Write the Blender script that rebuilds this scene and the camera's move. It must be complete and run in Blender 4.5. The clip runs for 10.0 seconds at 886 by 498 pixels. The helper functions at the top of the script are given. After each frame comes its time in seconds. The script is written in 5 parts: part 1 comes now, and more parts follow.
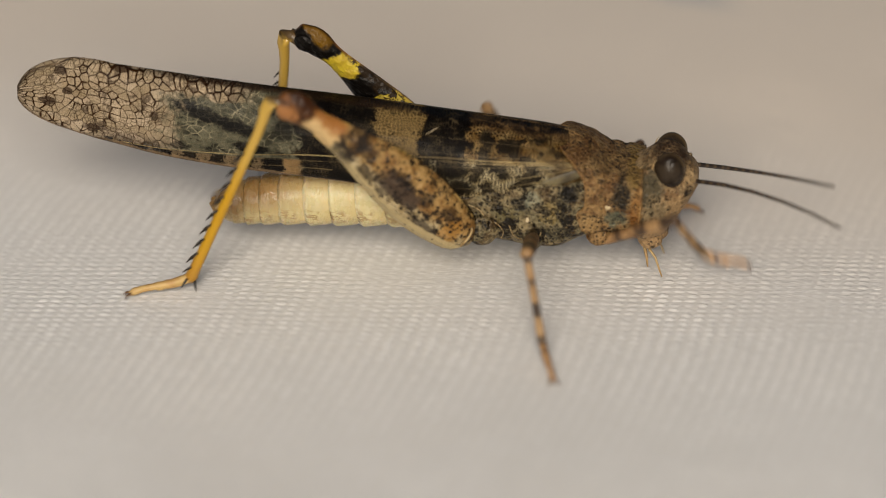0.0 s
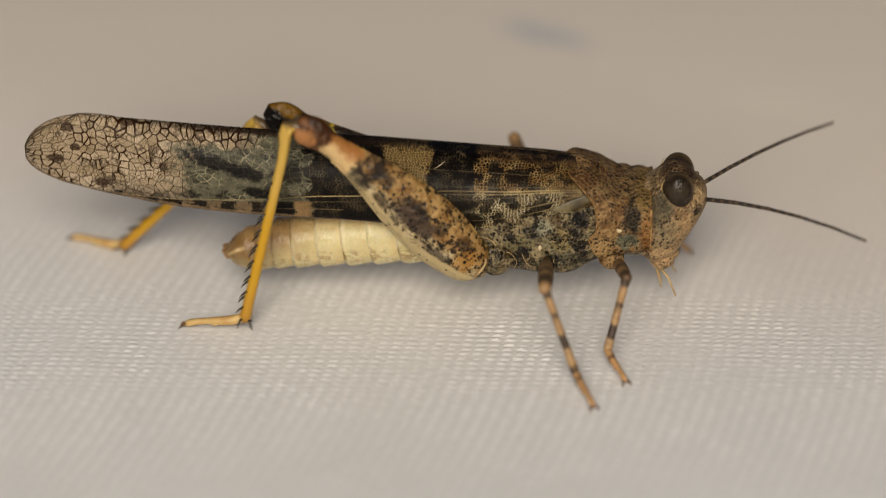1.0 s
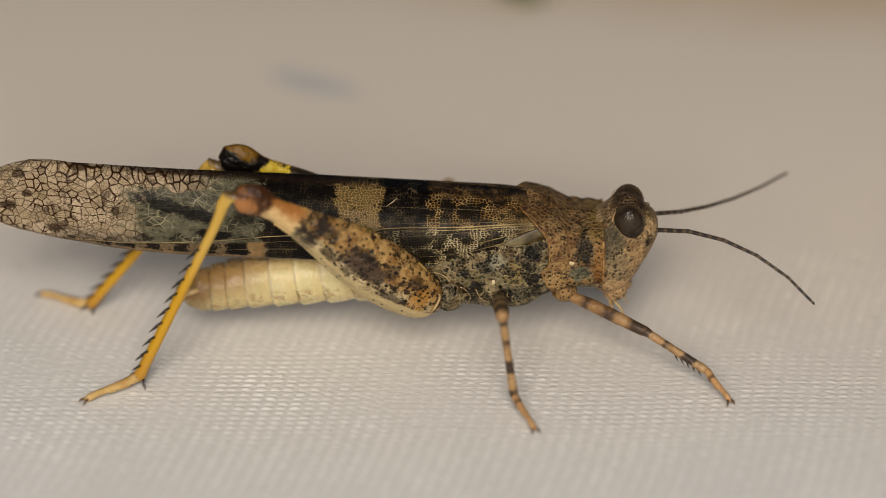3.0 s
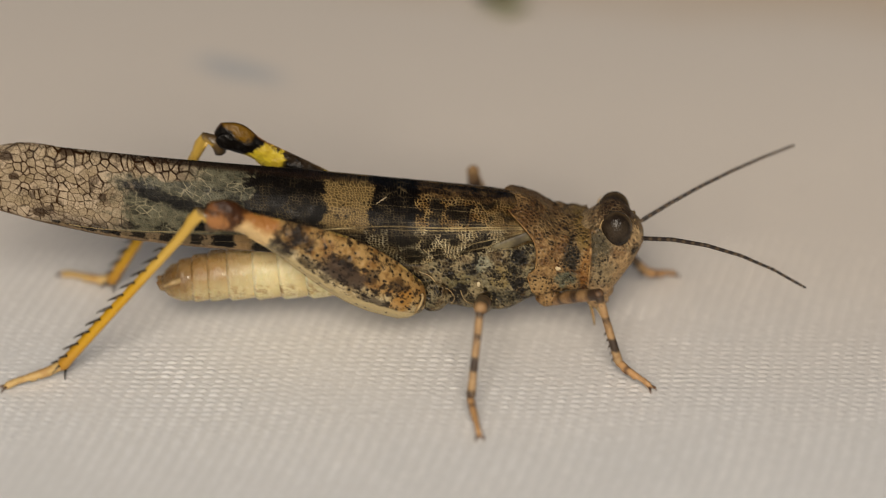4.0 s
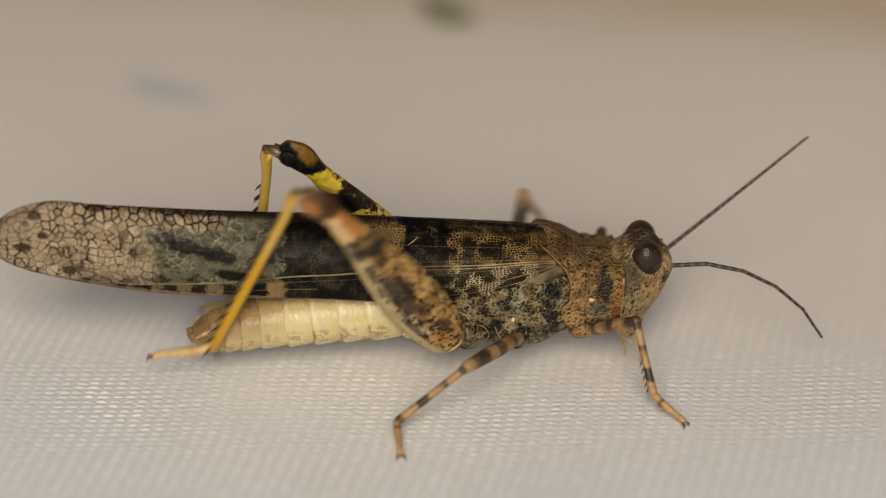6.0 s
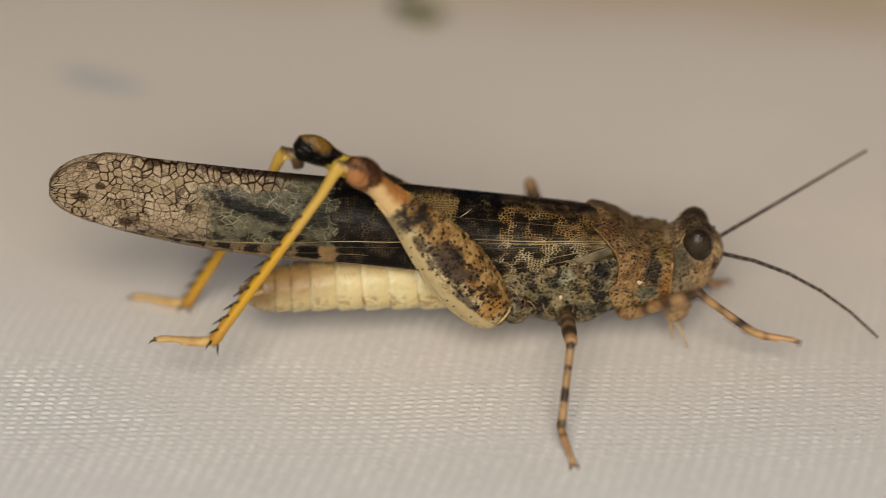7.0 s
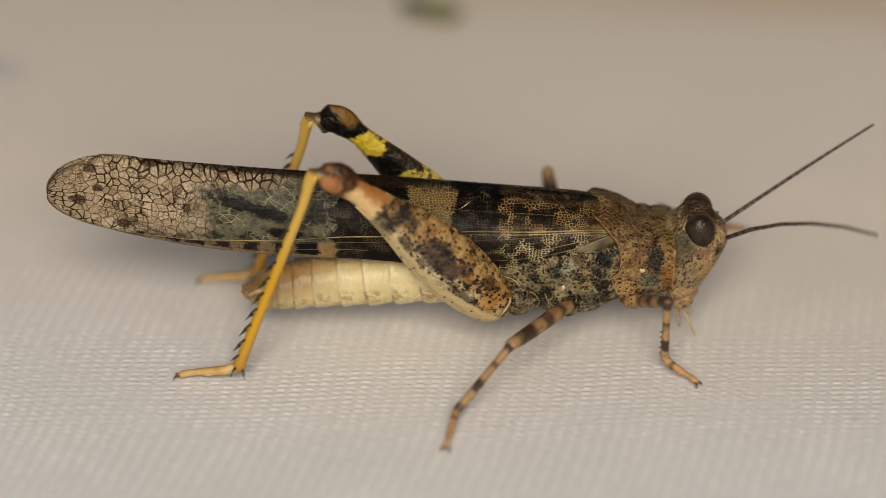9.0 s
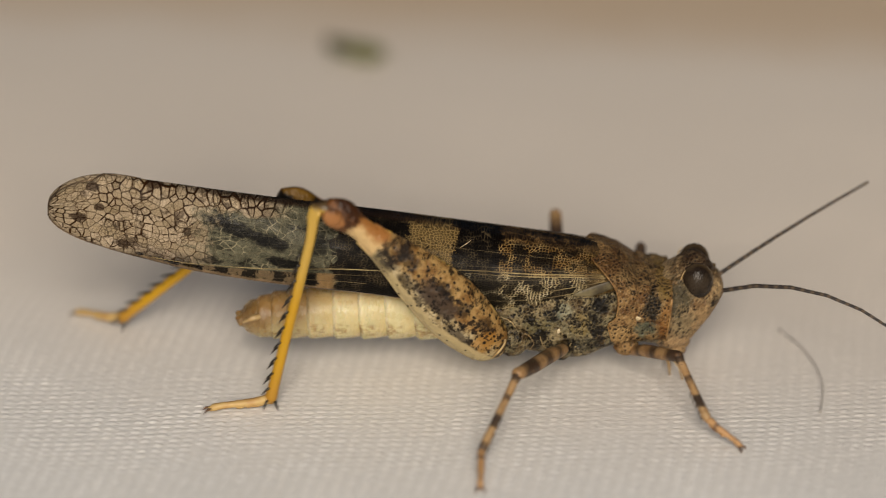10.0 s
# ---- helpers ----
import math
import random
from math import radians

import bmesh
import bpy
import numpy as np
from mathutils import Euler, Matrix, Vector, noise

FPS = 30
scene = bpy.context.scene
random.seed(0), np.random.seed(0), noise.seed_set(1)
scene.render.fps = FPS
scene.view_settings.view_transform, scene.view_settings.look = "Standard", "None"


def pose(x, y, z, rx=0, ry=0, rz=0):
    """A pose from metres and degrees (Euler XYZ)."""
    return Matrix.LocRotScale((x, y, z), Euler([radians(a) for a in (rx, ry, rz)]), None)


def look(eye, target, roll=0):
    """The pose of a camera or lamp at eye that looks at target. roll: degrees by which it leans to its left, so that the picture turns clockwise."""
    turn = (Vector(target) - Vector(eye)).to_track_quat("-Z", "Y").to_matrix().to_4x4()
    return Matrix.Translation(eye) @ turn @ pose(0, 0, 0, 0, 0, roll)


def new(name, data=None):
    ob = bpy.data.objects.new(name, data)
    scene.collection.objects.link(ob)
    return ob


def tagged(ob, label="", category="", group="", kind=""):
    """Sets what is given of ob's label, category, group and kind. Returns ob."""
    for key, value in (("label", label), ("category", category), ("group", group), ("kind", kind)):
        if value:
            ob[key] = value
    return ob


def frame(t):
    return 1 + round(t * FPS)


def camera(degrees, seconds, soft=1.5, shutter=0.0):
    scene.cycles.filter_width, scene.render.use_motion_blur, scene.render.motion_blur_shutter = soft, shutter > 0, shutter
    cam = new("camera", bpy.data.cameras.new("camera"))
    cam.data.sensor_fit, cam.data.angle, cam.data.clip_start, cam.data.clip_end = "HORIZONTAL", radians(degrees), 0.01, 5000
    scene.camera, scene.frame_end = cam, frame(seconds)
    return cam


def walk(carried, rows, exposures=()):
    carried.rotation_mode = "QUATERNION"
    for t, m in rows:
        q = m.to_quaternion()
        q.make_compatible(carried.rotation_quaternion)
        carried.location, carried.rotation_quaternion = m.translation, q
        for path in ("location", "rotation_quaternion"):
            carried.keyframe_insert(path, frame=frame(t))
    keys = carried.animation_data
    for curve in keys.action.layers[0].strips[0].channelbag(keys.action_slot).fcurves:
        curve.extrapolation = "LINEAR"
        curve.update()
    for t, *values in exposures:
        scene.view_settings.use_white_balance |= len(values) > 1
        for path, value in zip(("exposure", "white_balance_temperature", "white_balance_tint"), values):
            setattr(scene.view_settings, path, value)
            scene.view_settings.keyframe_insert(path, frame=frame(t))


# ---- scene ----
# ---- camera ----
cam = camera(12, 10.0, soft=0.8, shutter=0.5)
walk(cam, [
    (0, look((-0.01048, -0.22353, 0.10899), (-0.01740, -0.00970, 0))),
    (0.5, look((-0.00787, -0.22399, 0.10923), (-0.01309, -0.00927, 0))),
    (1, look((-0.00540, -0.22482, 0.10965), (-0.00899, -0.00419, 0))),
    (1.5, look((-0.00243, -0.22456, 0.10952), (-0.00406, -0.00256, 0))),
    (2, look((-0.00095, -0.22481, 0.10965), (-0.00158, -0.00067, 0))),
    (2.5, look((0.00000, -0.22467, 0.10958), (0.00000, 0.00000, 0))),
    (2.7, look((0.00144, -0.22470, 0.10959), (0.00240, 0.00243, 0))),
    (3.8, look((0.00551, -0.22470, 0.10959), (0.00919, 0.00211, 0))),
    (4, look((0.00602, -0.22479, 0.10964), (0.01003, 0.00043, 0))),
    (4.5, look((0.00833, -0.22473, 0.10960), (0.01388, -0.00180, 0))),
    (5, look((0.00926, -0.22486, 0.10967), (0.01544, -0.00265, 0))),
    (5.5, look((0.00874, -0.22490, 0.10969), (0.01458, 0.00287, 0))),
    (5.7, look((0.00852, -0.22516, 0.10981), (0.01422, 0.00335, 0))),
    (6.8, look((0.01073, -0.22708, 0.11074), (0.01801, 0.00156, 0))),
    (7, look((0.01125, -0.22737, 0.11089), (0.01890, 0.00121, 0))),
    (7.5, look((0.01136, -0.22594, 0.11020), (0.01900, -0.00192, 0))),
    (8, look((0.01248, -0.22533, 0.10990), (0.02084, 0.00006, 0))),
    (8.5, look((0.01364, -0.22613, 0.11030), (0.02283, -0.00186, 0))),
    (9, look((0.01556, -0.22685, 0.11064), (0.02610, -0.00151, 0))),
    (9.5, look((0.01807, -0.22734, 0.11086), (0.03035, 0.00375, 0))),
    (9.7, look((0.01848, -0.22742, 0.11091), (0.03105, 0.00213, 0))),
    (10, look((0.02010, -0.22742, 0.11090), (0.03377, 0.00235, 0)))],
    exposures=[(0, -0.37, 6800, 10), (10, -0.37, 6800, 10)])
cam.data.dof.use_dof = True
cam.data.dof.focus_distance = 0.2365
cam.data.dof.aperture_fstop = 17

# ---- light: bright overcast sky ----
SUN_ELEVATION, SUN_ROTATION = 30, 183
world = bpy.data.worlds.new("sky")
scene.world = world
world.use_nodes = True
wn = world.node_tree.nodes
sky = wn.new("ShaderNodeTexSky")
sky.sky_type, sky.sun_disc = "NISHITA", False
sky.sun_elevation, sky.sun_rotation = radians(SUN_ELEVATION), radians(SUN_ROTATION)
sky.dust_density, sky.ozone_density = 4.0, 0.4
wn["Background"].inputs["Strength"].default_value = 0.036
world.node_tree.links.new(sky.outputs["Color"], wn["Background"].inputs["Color"])
sun = new("sun", bpy.data.lights.new("sun", "SUN"))
sun.data.energy, sun.data.angle, sun.data.color = 4.4, radians(30), (1.0, 0.92, 0.82)
sun.matrix_world = look(
    (math.sin(radians(SUN_ROTATION)) * math.cos(radians(SUN_ELEVATION)),
     math.cos(radians(SUN_ROTATION)) * math.cos(radians(SUN_ELEVATION)),
     math.sin(radians(SUN_ELEVATION))), (0, 0, 0))

# ---- node helpers ----
MM = 0.001


class Shade:
    """A small builder of node materials; coordinates are the object's own, in millimetres."""

    def __init__(self, name, rough=0.6, spec=0.4):
        self.mat = bpy.data.materials.new(name)
        self.mat.use_nodes = True
        self.t = self.mat.node_tree
        self.bsdf = self.t.nodes["Principled BSDF"]
        self.bsdf.inputs["Roughness"].default_value = rough
        self.bsdf.inputs["Specular IOR Level"].default_value = spec
        coord = self.add("ShaderNodeTexCoord")
        scale = self.add("ShaderNodeVectorMath", operation="SCALE")
        scale.inputs["Scale"].default_value = 1000.0
        self.link(coord.outputs["Object"], scale.inputs[0])
        self.p = scale.outputs[0]
        sep = self.add("ShaderNodeSeparateXYZ")
        self.link(self.p, sep.inputs[0])
        self.x, self.y, self.z = sep.outputs

    def add(self, kind, operation="", feature="", interpolation_type="", data_type=""):
        n = self.t.nodes.new(kind)
        if operation:
            n.operation = operation
        if feature:
            n.feature = feature
        if interpolation_type:
            n.interpolation_type = interpolation_type
        if data_type:
            n.data_type = data_type
        return n

    def link(self, a, b):
        if isinstance(a, bpy.types.NodeSocket):
            self.t.links.new(a, b)
        elif isinstance(a, tuple) and len(a) == 3 and b.type == "RGBA":
            b.default_value = (*a, 1)
        else:
            b.default_value = a

    def math(self, op, a, b=0.0, c=0.0):
        n = self.add("ShaderNodeMath", operation=op)
        for v, s in zip((a, b, c), n.inputs):
            self.link(v, s)
        return n.outputs[0]

    def step(self, v, lo, hi, a=0.0, b=1.0):
        n = self.add("ShaderNodeMapRange", interpolation_type="SMOOTHSTEP")
        for val, s in zip((v, lo, hi, a, b), n.inputs):
            self.link(val, s)
        return n.outputs[0]

    def band(self, v, lo, hi, soft):
        return self.math("MULTIPLY", self.step(v, lo - soft, lo + soft), self.step(v, hi - soft, hi + soft, 1.0, 0.0))

    def spot(self, cx, cz, rx, rz, soft, by="z", warp=None):
        """One inside an ellipse round (cx, cz), with a soft rim."""
        a = self.math("DIVIDE", self.math("SUBTRACT", self.x, cx), rx)
        b = self.math("DIVIDE", self.math("SUBTRACT", self.z if by == "z" else self.y, cz), rz)
        d = self.math("SQRT", self.math("ADD", self.math("MULTIPLY", a, a), self.math("MULTIPLY", b, b)))
        if warp is not None:
            d = self.math("ADD", d, warp)
        return self.step(d, 1 - soft, 1 + soft, 1.0, 0.0)

    def chart(self):
        """Use the surface's own chart: along it in millimetres, and across it from edge to edge."""
        sep = self.add("ShaderNodeSeparateXYZ")
        self.link(self.add("ShaderNodeTexCoord").outputs["UV"], sep.inputs[0])
        self.u, self.v = sep.outputs[0], sep.outputs[1]

    def fleck(self, cu, cv, ru, rv, warp, soft=0.25):
        """One inside an uneven spot of the chart."""
        a = self.math("DIVIDE", self.math("SUBTRACT", self.u, cu), ru)
        b = self.math("DIVIDE", self.math("SUBTRACT", self.v, cv), rv)
        d = self.math("ADD", self.math("SQRT", self.math("ADD", self.math("MULTIPLY", a, a), self.math("MULTIPLY", b, b))), warp)
        return self.step(d, 1 - soft, 1 + soft, 1.0, 0.0)

    def noise(self, scale, detail=3.0, rough=0.55, stretch=None, offset=0.0):
        n = self.add("ShaderNodeTexNoise")
        n.inputs["Scale"].default_value, n.inputs["Detail"].default_value = scale, detail
        n.inputs["Roughness"].default_value = rough
        self.link(self.moved(stretch, offset), n.inputs["Vector"])
        return n.outputs[0]

    def cells(self, scale, feature="DISTANCE_TO_EDGE", stretch=None, random_=1.0, offset=0.0, source=None):
        n = self.add("ShaderNodeTexVoronoi", feature=feature)
        n.inputs["Scale"].default_value, n.inputs["Randomness"].default_value = scale, random_
        if source is not None:
            n.voronoi_dimensions = "2D"
        self.link(source if source is not None else self.moved(stretch, offset), n.inputs["Vector"])
        return n.outputs["Distance"]

    def patches(self, scale, source=None):
        """One random value for each cell."""
        n = self.add("ShaderNodeTexVoronoi", feature="F1")
        n.inputs["Scale"].default_value = scale
        n.voronoi_dimensions = "2D" if source is not None else "3D"
        self.link(source if source is not None else self.p, n.inputs["Vector"])
        sep = self.add("ShaderNodeSeparateColor")
        self.link(n.outputs["Color"], sep.inputs[0])
        return sep.outputs[0]

    def moved(self, stretch, offset=0.0):
        if stretch is None and not offset:
            return self.p
        n = self.add("ShaderNodeMapping")
        n.inputs["Location"].default_value = (offset, offset * 0.7, offset * 1.3)
        n.inputs["Scale"].default_value = stretch or (1, 1, 1)
        self.link(self.p, n.inputs["Vector"])
        return n.outputs[0]

    def mix(self, fac, a, b):
        n = self.add("ShaderNodeMix", data_type="RGBA")
        self.link(fac, n.inputs[0])
        self.link(a, n.inputs[6])
        self.link(b, n.inputs[7])
        return n.outputs[2]

    def bump(self, height, depth):
        n = self.add("ShaderNodeBump")
        n.inputs["Distance"].default_value = depth * MM
        self.link(height, n.inputs["Height"])
        self.link(n.outputs[0], self.bsdf.inputs["Normal"])

    def finish(self, color, rough=None, deep=1.0):
        """deep: above one, the dark markings stand out more."""
        if deep != 1.0:
            n = self.add("ShaderNodeGamma")
            self.link(color, n.inputs["Color"])
            n.inputs["Gamma"].default_value = deep
            rich = self.add("ShaderNodeHueSaturation")
            rich.inputs["Hue"].default_value, rich.inputs["Saturation"].default_value = 0.494, 1.08
            self.link(n.outputs[0], rich.inputs["Color"])
            color = rich.outputs[0]
        self.link(color, self.bsdf.inputs["Base Color"])
        if rough is not None:
            self.link(rough, self.bsdf.inputs["Roughness"])
        return self.mat


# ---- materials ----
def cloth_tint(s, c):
    """A back half tinted darker and warmer, as painted light fall-off, with a tan band along it, a faint blue-grey
    smudge and small specks.
    """
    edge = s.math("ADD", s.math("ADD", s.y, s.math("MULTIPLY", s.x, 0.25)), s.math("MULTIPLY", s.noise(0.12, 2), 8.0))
    # weaker light towards the back, mixed into the cloth colour
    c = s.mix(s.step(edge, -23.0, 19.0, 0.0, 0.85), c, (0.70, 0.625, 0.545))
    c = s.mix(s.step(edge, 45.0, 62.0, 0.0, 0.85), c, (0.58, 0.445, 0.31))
    warp = s.math("MULTIPLY", s.math("SUBTRACT", s.noise(0.5, 3), 0.5), 0.9)
    across = s.math("DIVIDE", s.math("ADD", s.x, 2.9), 2.9)
    down = s.math("DIVIDE", s.math("ADD", s.math("SUBTRACT", s.y, 29.3), s.math("MULTIPLY", s.math("ADD", s.x, 2.9), 0.6)), 1.7)
    away = s.math("SQRT", s.math("ADD", s.math("MULTIPLY", across, across), s.math("MULTIPLY", down, down)))
    c = s.mix(s.step(s.math("ADD", away, warp), 0.5, 1.5, 0.7, 0.0), c, (0.42, 0.45, 0.48))
    return s.mix(s.math("MULTIPLY", s.step(s.cells(0.09, "F1"), 0.015, 0.045, 1.0, 0.0), 0.3), c, (0.5, 0.45, 0.4))


def cloth_material():
    s = Shade("white_cotton", 0.62, 0.35)
    big = s.noise(0.06, 4)
    fine = s.noise(3.0, 2, stretch=(0.35, 1.6, 1))
    c = s.mix(s.step(big, 0.3, 0.7), (0.735, 0.74, 0.735), (0.775, 0.78, 0.78))
    c = s.mix(s.step(fine, 0.35, 0.75, 0.0, 0.25), c, (0.69, 0.67, 0.645))
    s.bump(s.noise(2.6, 3, stretch=(0.6, 1.3, 1)), 0.04)
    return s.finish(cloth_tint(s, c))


def thread_material():
    s = Shade("cotton_thread", 0.48, 0.4)
    isl = s.add("ShaderNodeNewGeometry").outputs["Random Per Island"]
    c = s.mix(isl, (0.765, 0.77, 0.77), (0.82, 0.825, 0.83))
    c = s.mix(s.step(s.noise(0.09, 3), 0.45, 0.7, 0.0, 0.3), c, (0.79, 0.765, 0.735))
    s.bump(s.noise(9.0, 2, stretch=(0.25, 2.0, 1)), 0.03)
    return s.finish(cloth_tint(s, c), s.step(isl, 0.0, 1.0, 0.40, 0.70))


def mottled(name, pale, mid, dark, grey, seed=0.0, grain=3.4, green=0.5, rough=0.5, black=0.54, patches=(), pitted=0.6):
    """The lichen-like, pitted skin of head, pronotum and thorax. patches: (x, z, half length, half height, colour, strength) of its markings."""
    s = Shade(name, rough, 0.2)
    big = s.noise(1.1, 6, 0.72, offset=seed)
    alt = s.noise(0.95, 6, 0.72, offset=seed + 31)
    c = s.mix(s.step(big, 0.43, 0.56), mid, pale)
    c = s.mix(s.step(alt, 0.49, 0.55, 0.0, green), c, grey)
    warp = s.math("MULTIPLY", s.math("SUBTRACT", s.noise(1.8, 5, 0.75, offset=seed + 5), 0.5), 1.9)
    for cx, cz, rx, rz, colour, strength in patches:
        c = s.mix(s.math("MULTIPLY", s.spot(cx, cz, rx, rz, 0.3, "z", warp), strength), c, colour)
    c = s.mix(s.step(s.noise(1.15, 7, 0.75, offset=seed + 57), black, black + 0.045, 0.0, 0.92), c, dark)
    # a fine net of pale ridges round small dark pits, and a few freckles
    pits = s.cells(grain * 1.2, "F1", offset=seed)
    ridges = s.cells(grain * 1.2, offset=seed)
    c = s.mix(s.math("MULTIPLY", s.step(ridges, 0.02, 0.14, 0.5, 0.0), s.step(s.noise(0.8, 4, 0.65, offset=seed + 23), 0.42, 0.58)), c, pale)
    c = s.mix(s.math("MULTIPLY", s.step(pits, 0.24, 0.40, 0.9, 0.0), s.step(s.noise(1.0, 4, 0.65, offset=seed + 13), 0.42, 0.58, pitted * 0.5, 1.0)), c, dark)
    c = s.mix(s.math("MULTIPLY", s.step(s.cells(grain * 0.55, "F1", offset=seed + 9), 0.10, 0.22, 0.9, 0.0), s.step(alt, 0.45, 0.5, 0.3, 1.0)), c, (0.010, 0.008, 0.006))
    c = s.mix(s.step(s.cells(grain * 0.7, "F1", offset=seed + 70), 0.05, 0.15, 0.5, 0.0), c, (0.46, 0.40, 0.27))
    s.bump(s.math("ADD", s.math("MULTIPLY", pits, 1.2), s.noise(6, 3)), 0.09)
    return s.finish(c, s.step(s.noise(2.2, 3), 0.3, 0.7, rough - 0.14, rough + 0.12), 1.37)


def wing_material():
    """Netted forewing: dark and tan blocks near the base, clear cells with brown veins towards the tip."""
    s = Shade("forewing_membrane", 0.42, 0.12)
    s.chart()
    ragged = s.math("SUBTRACT", s.noise(1.6, 6, 0.75), 0.5)
    wu = s.math("ADD", s.u, s.math("MULTIPLY", ragged, 2.8))
    wv = s.math("ADD", s.v, s.math("MULTIPLY", s.math("SUBTRACT", s.noise(1.5, 5, 0.7, offset=9.0), 0.5), 0.22))
    rim = s.math("MULTIPLY", s.math("SUBTRACT", s.noise(2.3, 5, 0.7, offset=5.0), 0.5), 1.8)
    flat = s.add("ShaderNodeCombineXYZ")
    s.link(s.u, flat.inputs[0])
    s.link(s.math("MULTIPLY", s.v, 4.4), flat.inputs[1])
    wob = s.add("ShaderNodeVectorMath", operation="ADD")
    s.link(flat.outputs[0], wob.inputs[0])
    shift = s.add("ShaderNodeCombineXYZ")
    s.link(s.math("MULTIPLY", s.noise(0.5, 1), 0.9), shift.inputs[0])
    s.link(s.math("MULTIPLY", s.noise(0.5, 1, offset=17.0), 0.7), shift.inputs[1])
    s.link(shift.outputs[0], wob.inputs[1])
    src = wob.outputs[0]

    def stretched(a, b):
        n = s.add("ShaderNodeVectorMath", operation="MULTIPLY")
        s.link(src, n.inputs[0])
        n.inputs[1].default_value = (a, b, 1)
        return n.outputs[0]

    big_cells, small_cells = stretched(1.0, 1.15), stretched(0.9, 1.1)
    thick_net, fine_net = s.cells(2.0, source=big_cells), s.cells(4.2, source=small_cells)
    tone, lot = s.patches(2.0, big_cells), s.patches(2.0, stretched(1.0, 1.15))
    mid_net = s.cells(2.7, source=stretched(0.75, 1.25))
    mesh_cells = stretched(0.85, 1.15)
    mesh = s.step(s.cells(6.6, source=mesh_cells, random_=0.7), 0.08, 0.20, 1.0, 0.0)
    # outer third: clear pale cells, a few of them brown, brown veins of two strengths
    cell = s.mix(lot, (0.50, 0.425, 0.305), (0.69, 0.60, 0.465))
    cell = s.mix(s.step(s.noise(0.45, 4, 0.6, offset=5.0), 0.50, 0.68, 0.0, 0.45), cell, (0.38, 0.31, 0.19))
    smoke = s.math("MULTIPLY", s.step(wv, 0.74, 0.92), s.step(s.u, -22.5, -19.5))
    cell = s.mix(s.math("MULTIPLY", smoke, 0.75), cell, s.mix(s.step(lot, 0.35, 0.65), (0.05, 0.043, 0.035), (0.36, 0.31, 0.24)))
    heavy = s.step(s.noise(0.6, 4, 0.75, offset=88.0), 0.47, 0.60)
    heavy = s.math("MAXIMUM", heavy, s.math("MULTIPLY", s.step(wv, 0.22, 0.10), s.step(s.u, -23.0, -20.5)))
    strong = s.math("MULTIPLY", s.step(thick_net, s.math("ADD", 0.01, s.math("MULTIPLY", heavy, 0.05)), s.math("ADD", 0.07, s.math("MULTIPLY", heavy, 0.05)), 1.0, 0.0), s.math("ADD", 0.72, s.math("MULTIPLY", heavy, 0.28)))
    weak = s.math("MULTIPLY", s.step(fine_net, 0.01, 0.10, 1.0, 0.0), s.step(s.noise(0.9, 3, offset=66.0), 0.42, 0.62, 0.2, 0.75))
    veins = s.math("MAXIMUM", strong, weak)
    outer = s.mix(veins, cell, s.mix(s.noise(0.9, 3), (0.018, 0.010, 0.005), (0.125, 0.068, 0.028)))
    stain = s.math("MULTIPLY", s.step(s.noise(0.7, 4, 0.7, offset=31.0), 0.52, 0.60, 0.0, 0.65), s.step(tone, 0.45, 0.6))
    for cu, cv, ru, rv in ((-24.35, 0.63, 0.55, 0.10), (-23.2, 0.42, 0.35, 0.07), (-19.1, 0.43, 0.42, 0.07), (-18.1, 0.50, 0.42, 0.09), (-21.7, 0.86, 0.5, 0.09), (-23.7, 0.14, 0.5, 0.08), (-20.3, 0.03, 0.8, 0.06)):
        stain = s.math("MAXIMUM", stain, s.math("MULTIPLY", s.math("MULTIPLY", s.fleck(cu, cv, ru * 0.8, rv * 0.8, rim, 0.15), s.step(tone, 0.30, 0.36)), 0.8))
    outer = s.mix(stain, outer, (0.045, 0.023, 0.011))
    # grey middle: pale net, a slanting black streak and dark smears
    grey = s.mix(s.step(s.noise(1.3, 5, 0.7), 0.35, 0.65), (0.085, 0.084, 0.062), (0.21, 0.205, 0.152))
    black = s.mix(s.noise(2.5, 3), (0.005, 0.004, 0.003), (0.016, 0.012, 0.009))
    line = s.math("SUBTRACT", wv, s.math("ADD", 0.305, s.math("MULTIPLY", s.math("ADD", s.u, 17.0), 0.037)))
    streak = s.math("MULTIPLY", s.band(line, -0.075, 0.075, 0.035), s.band(wu, -17.1, -12.6, 0.35))
    streak = s.math("MAXIMUM", streak, s.fleck(-12.6, 0.68, 0.95, 0.07, rim))
    streak = s.math("MAXIMUM", streak, s.math("MULTIPLY", s.fleck(-16.9, 0.80, 0.8, 0.06, rim), 0.9))
    streak = s.math("MAXIMUM", streak, s.math("MULTIPLY", s.fleck(-10.9, 0.40, 0.6, 0.13, rim), 0.7))
    smear = s.math("MAXIMUM", s.math("MULTIPLY", streak, 0.95), s.step(s.noise(1.6, 5, 0.7, stretch=(0.6, 1, 1.3), offset=27.0), 0.54, 0.62, 0.0, 0.75))
    middle = s.mix(smear, grey, (0.011, 0.010, 0.010))
    pale_net = s.math("MULTIPLY", s.step(mid_net, 0.01, 0.10, 1.0, 0.0), s.math("SUBTRACT", 0.85, s.math("MULTIPLY", streak, 0.72)))
    middle = s.mix(pale_net, middle, s.mix(s.step(s.noise(0.9, 4, 0.7, offset=52.0), 0.4, 0.62), (0.16, 0.148, 0.105), (0.42, 0.385, 0.28)))
    edge = s.math("ADD", wu, s.math("MULTIPLY", s.step(lot, 0.3, 0.7), 0.5))
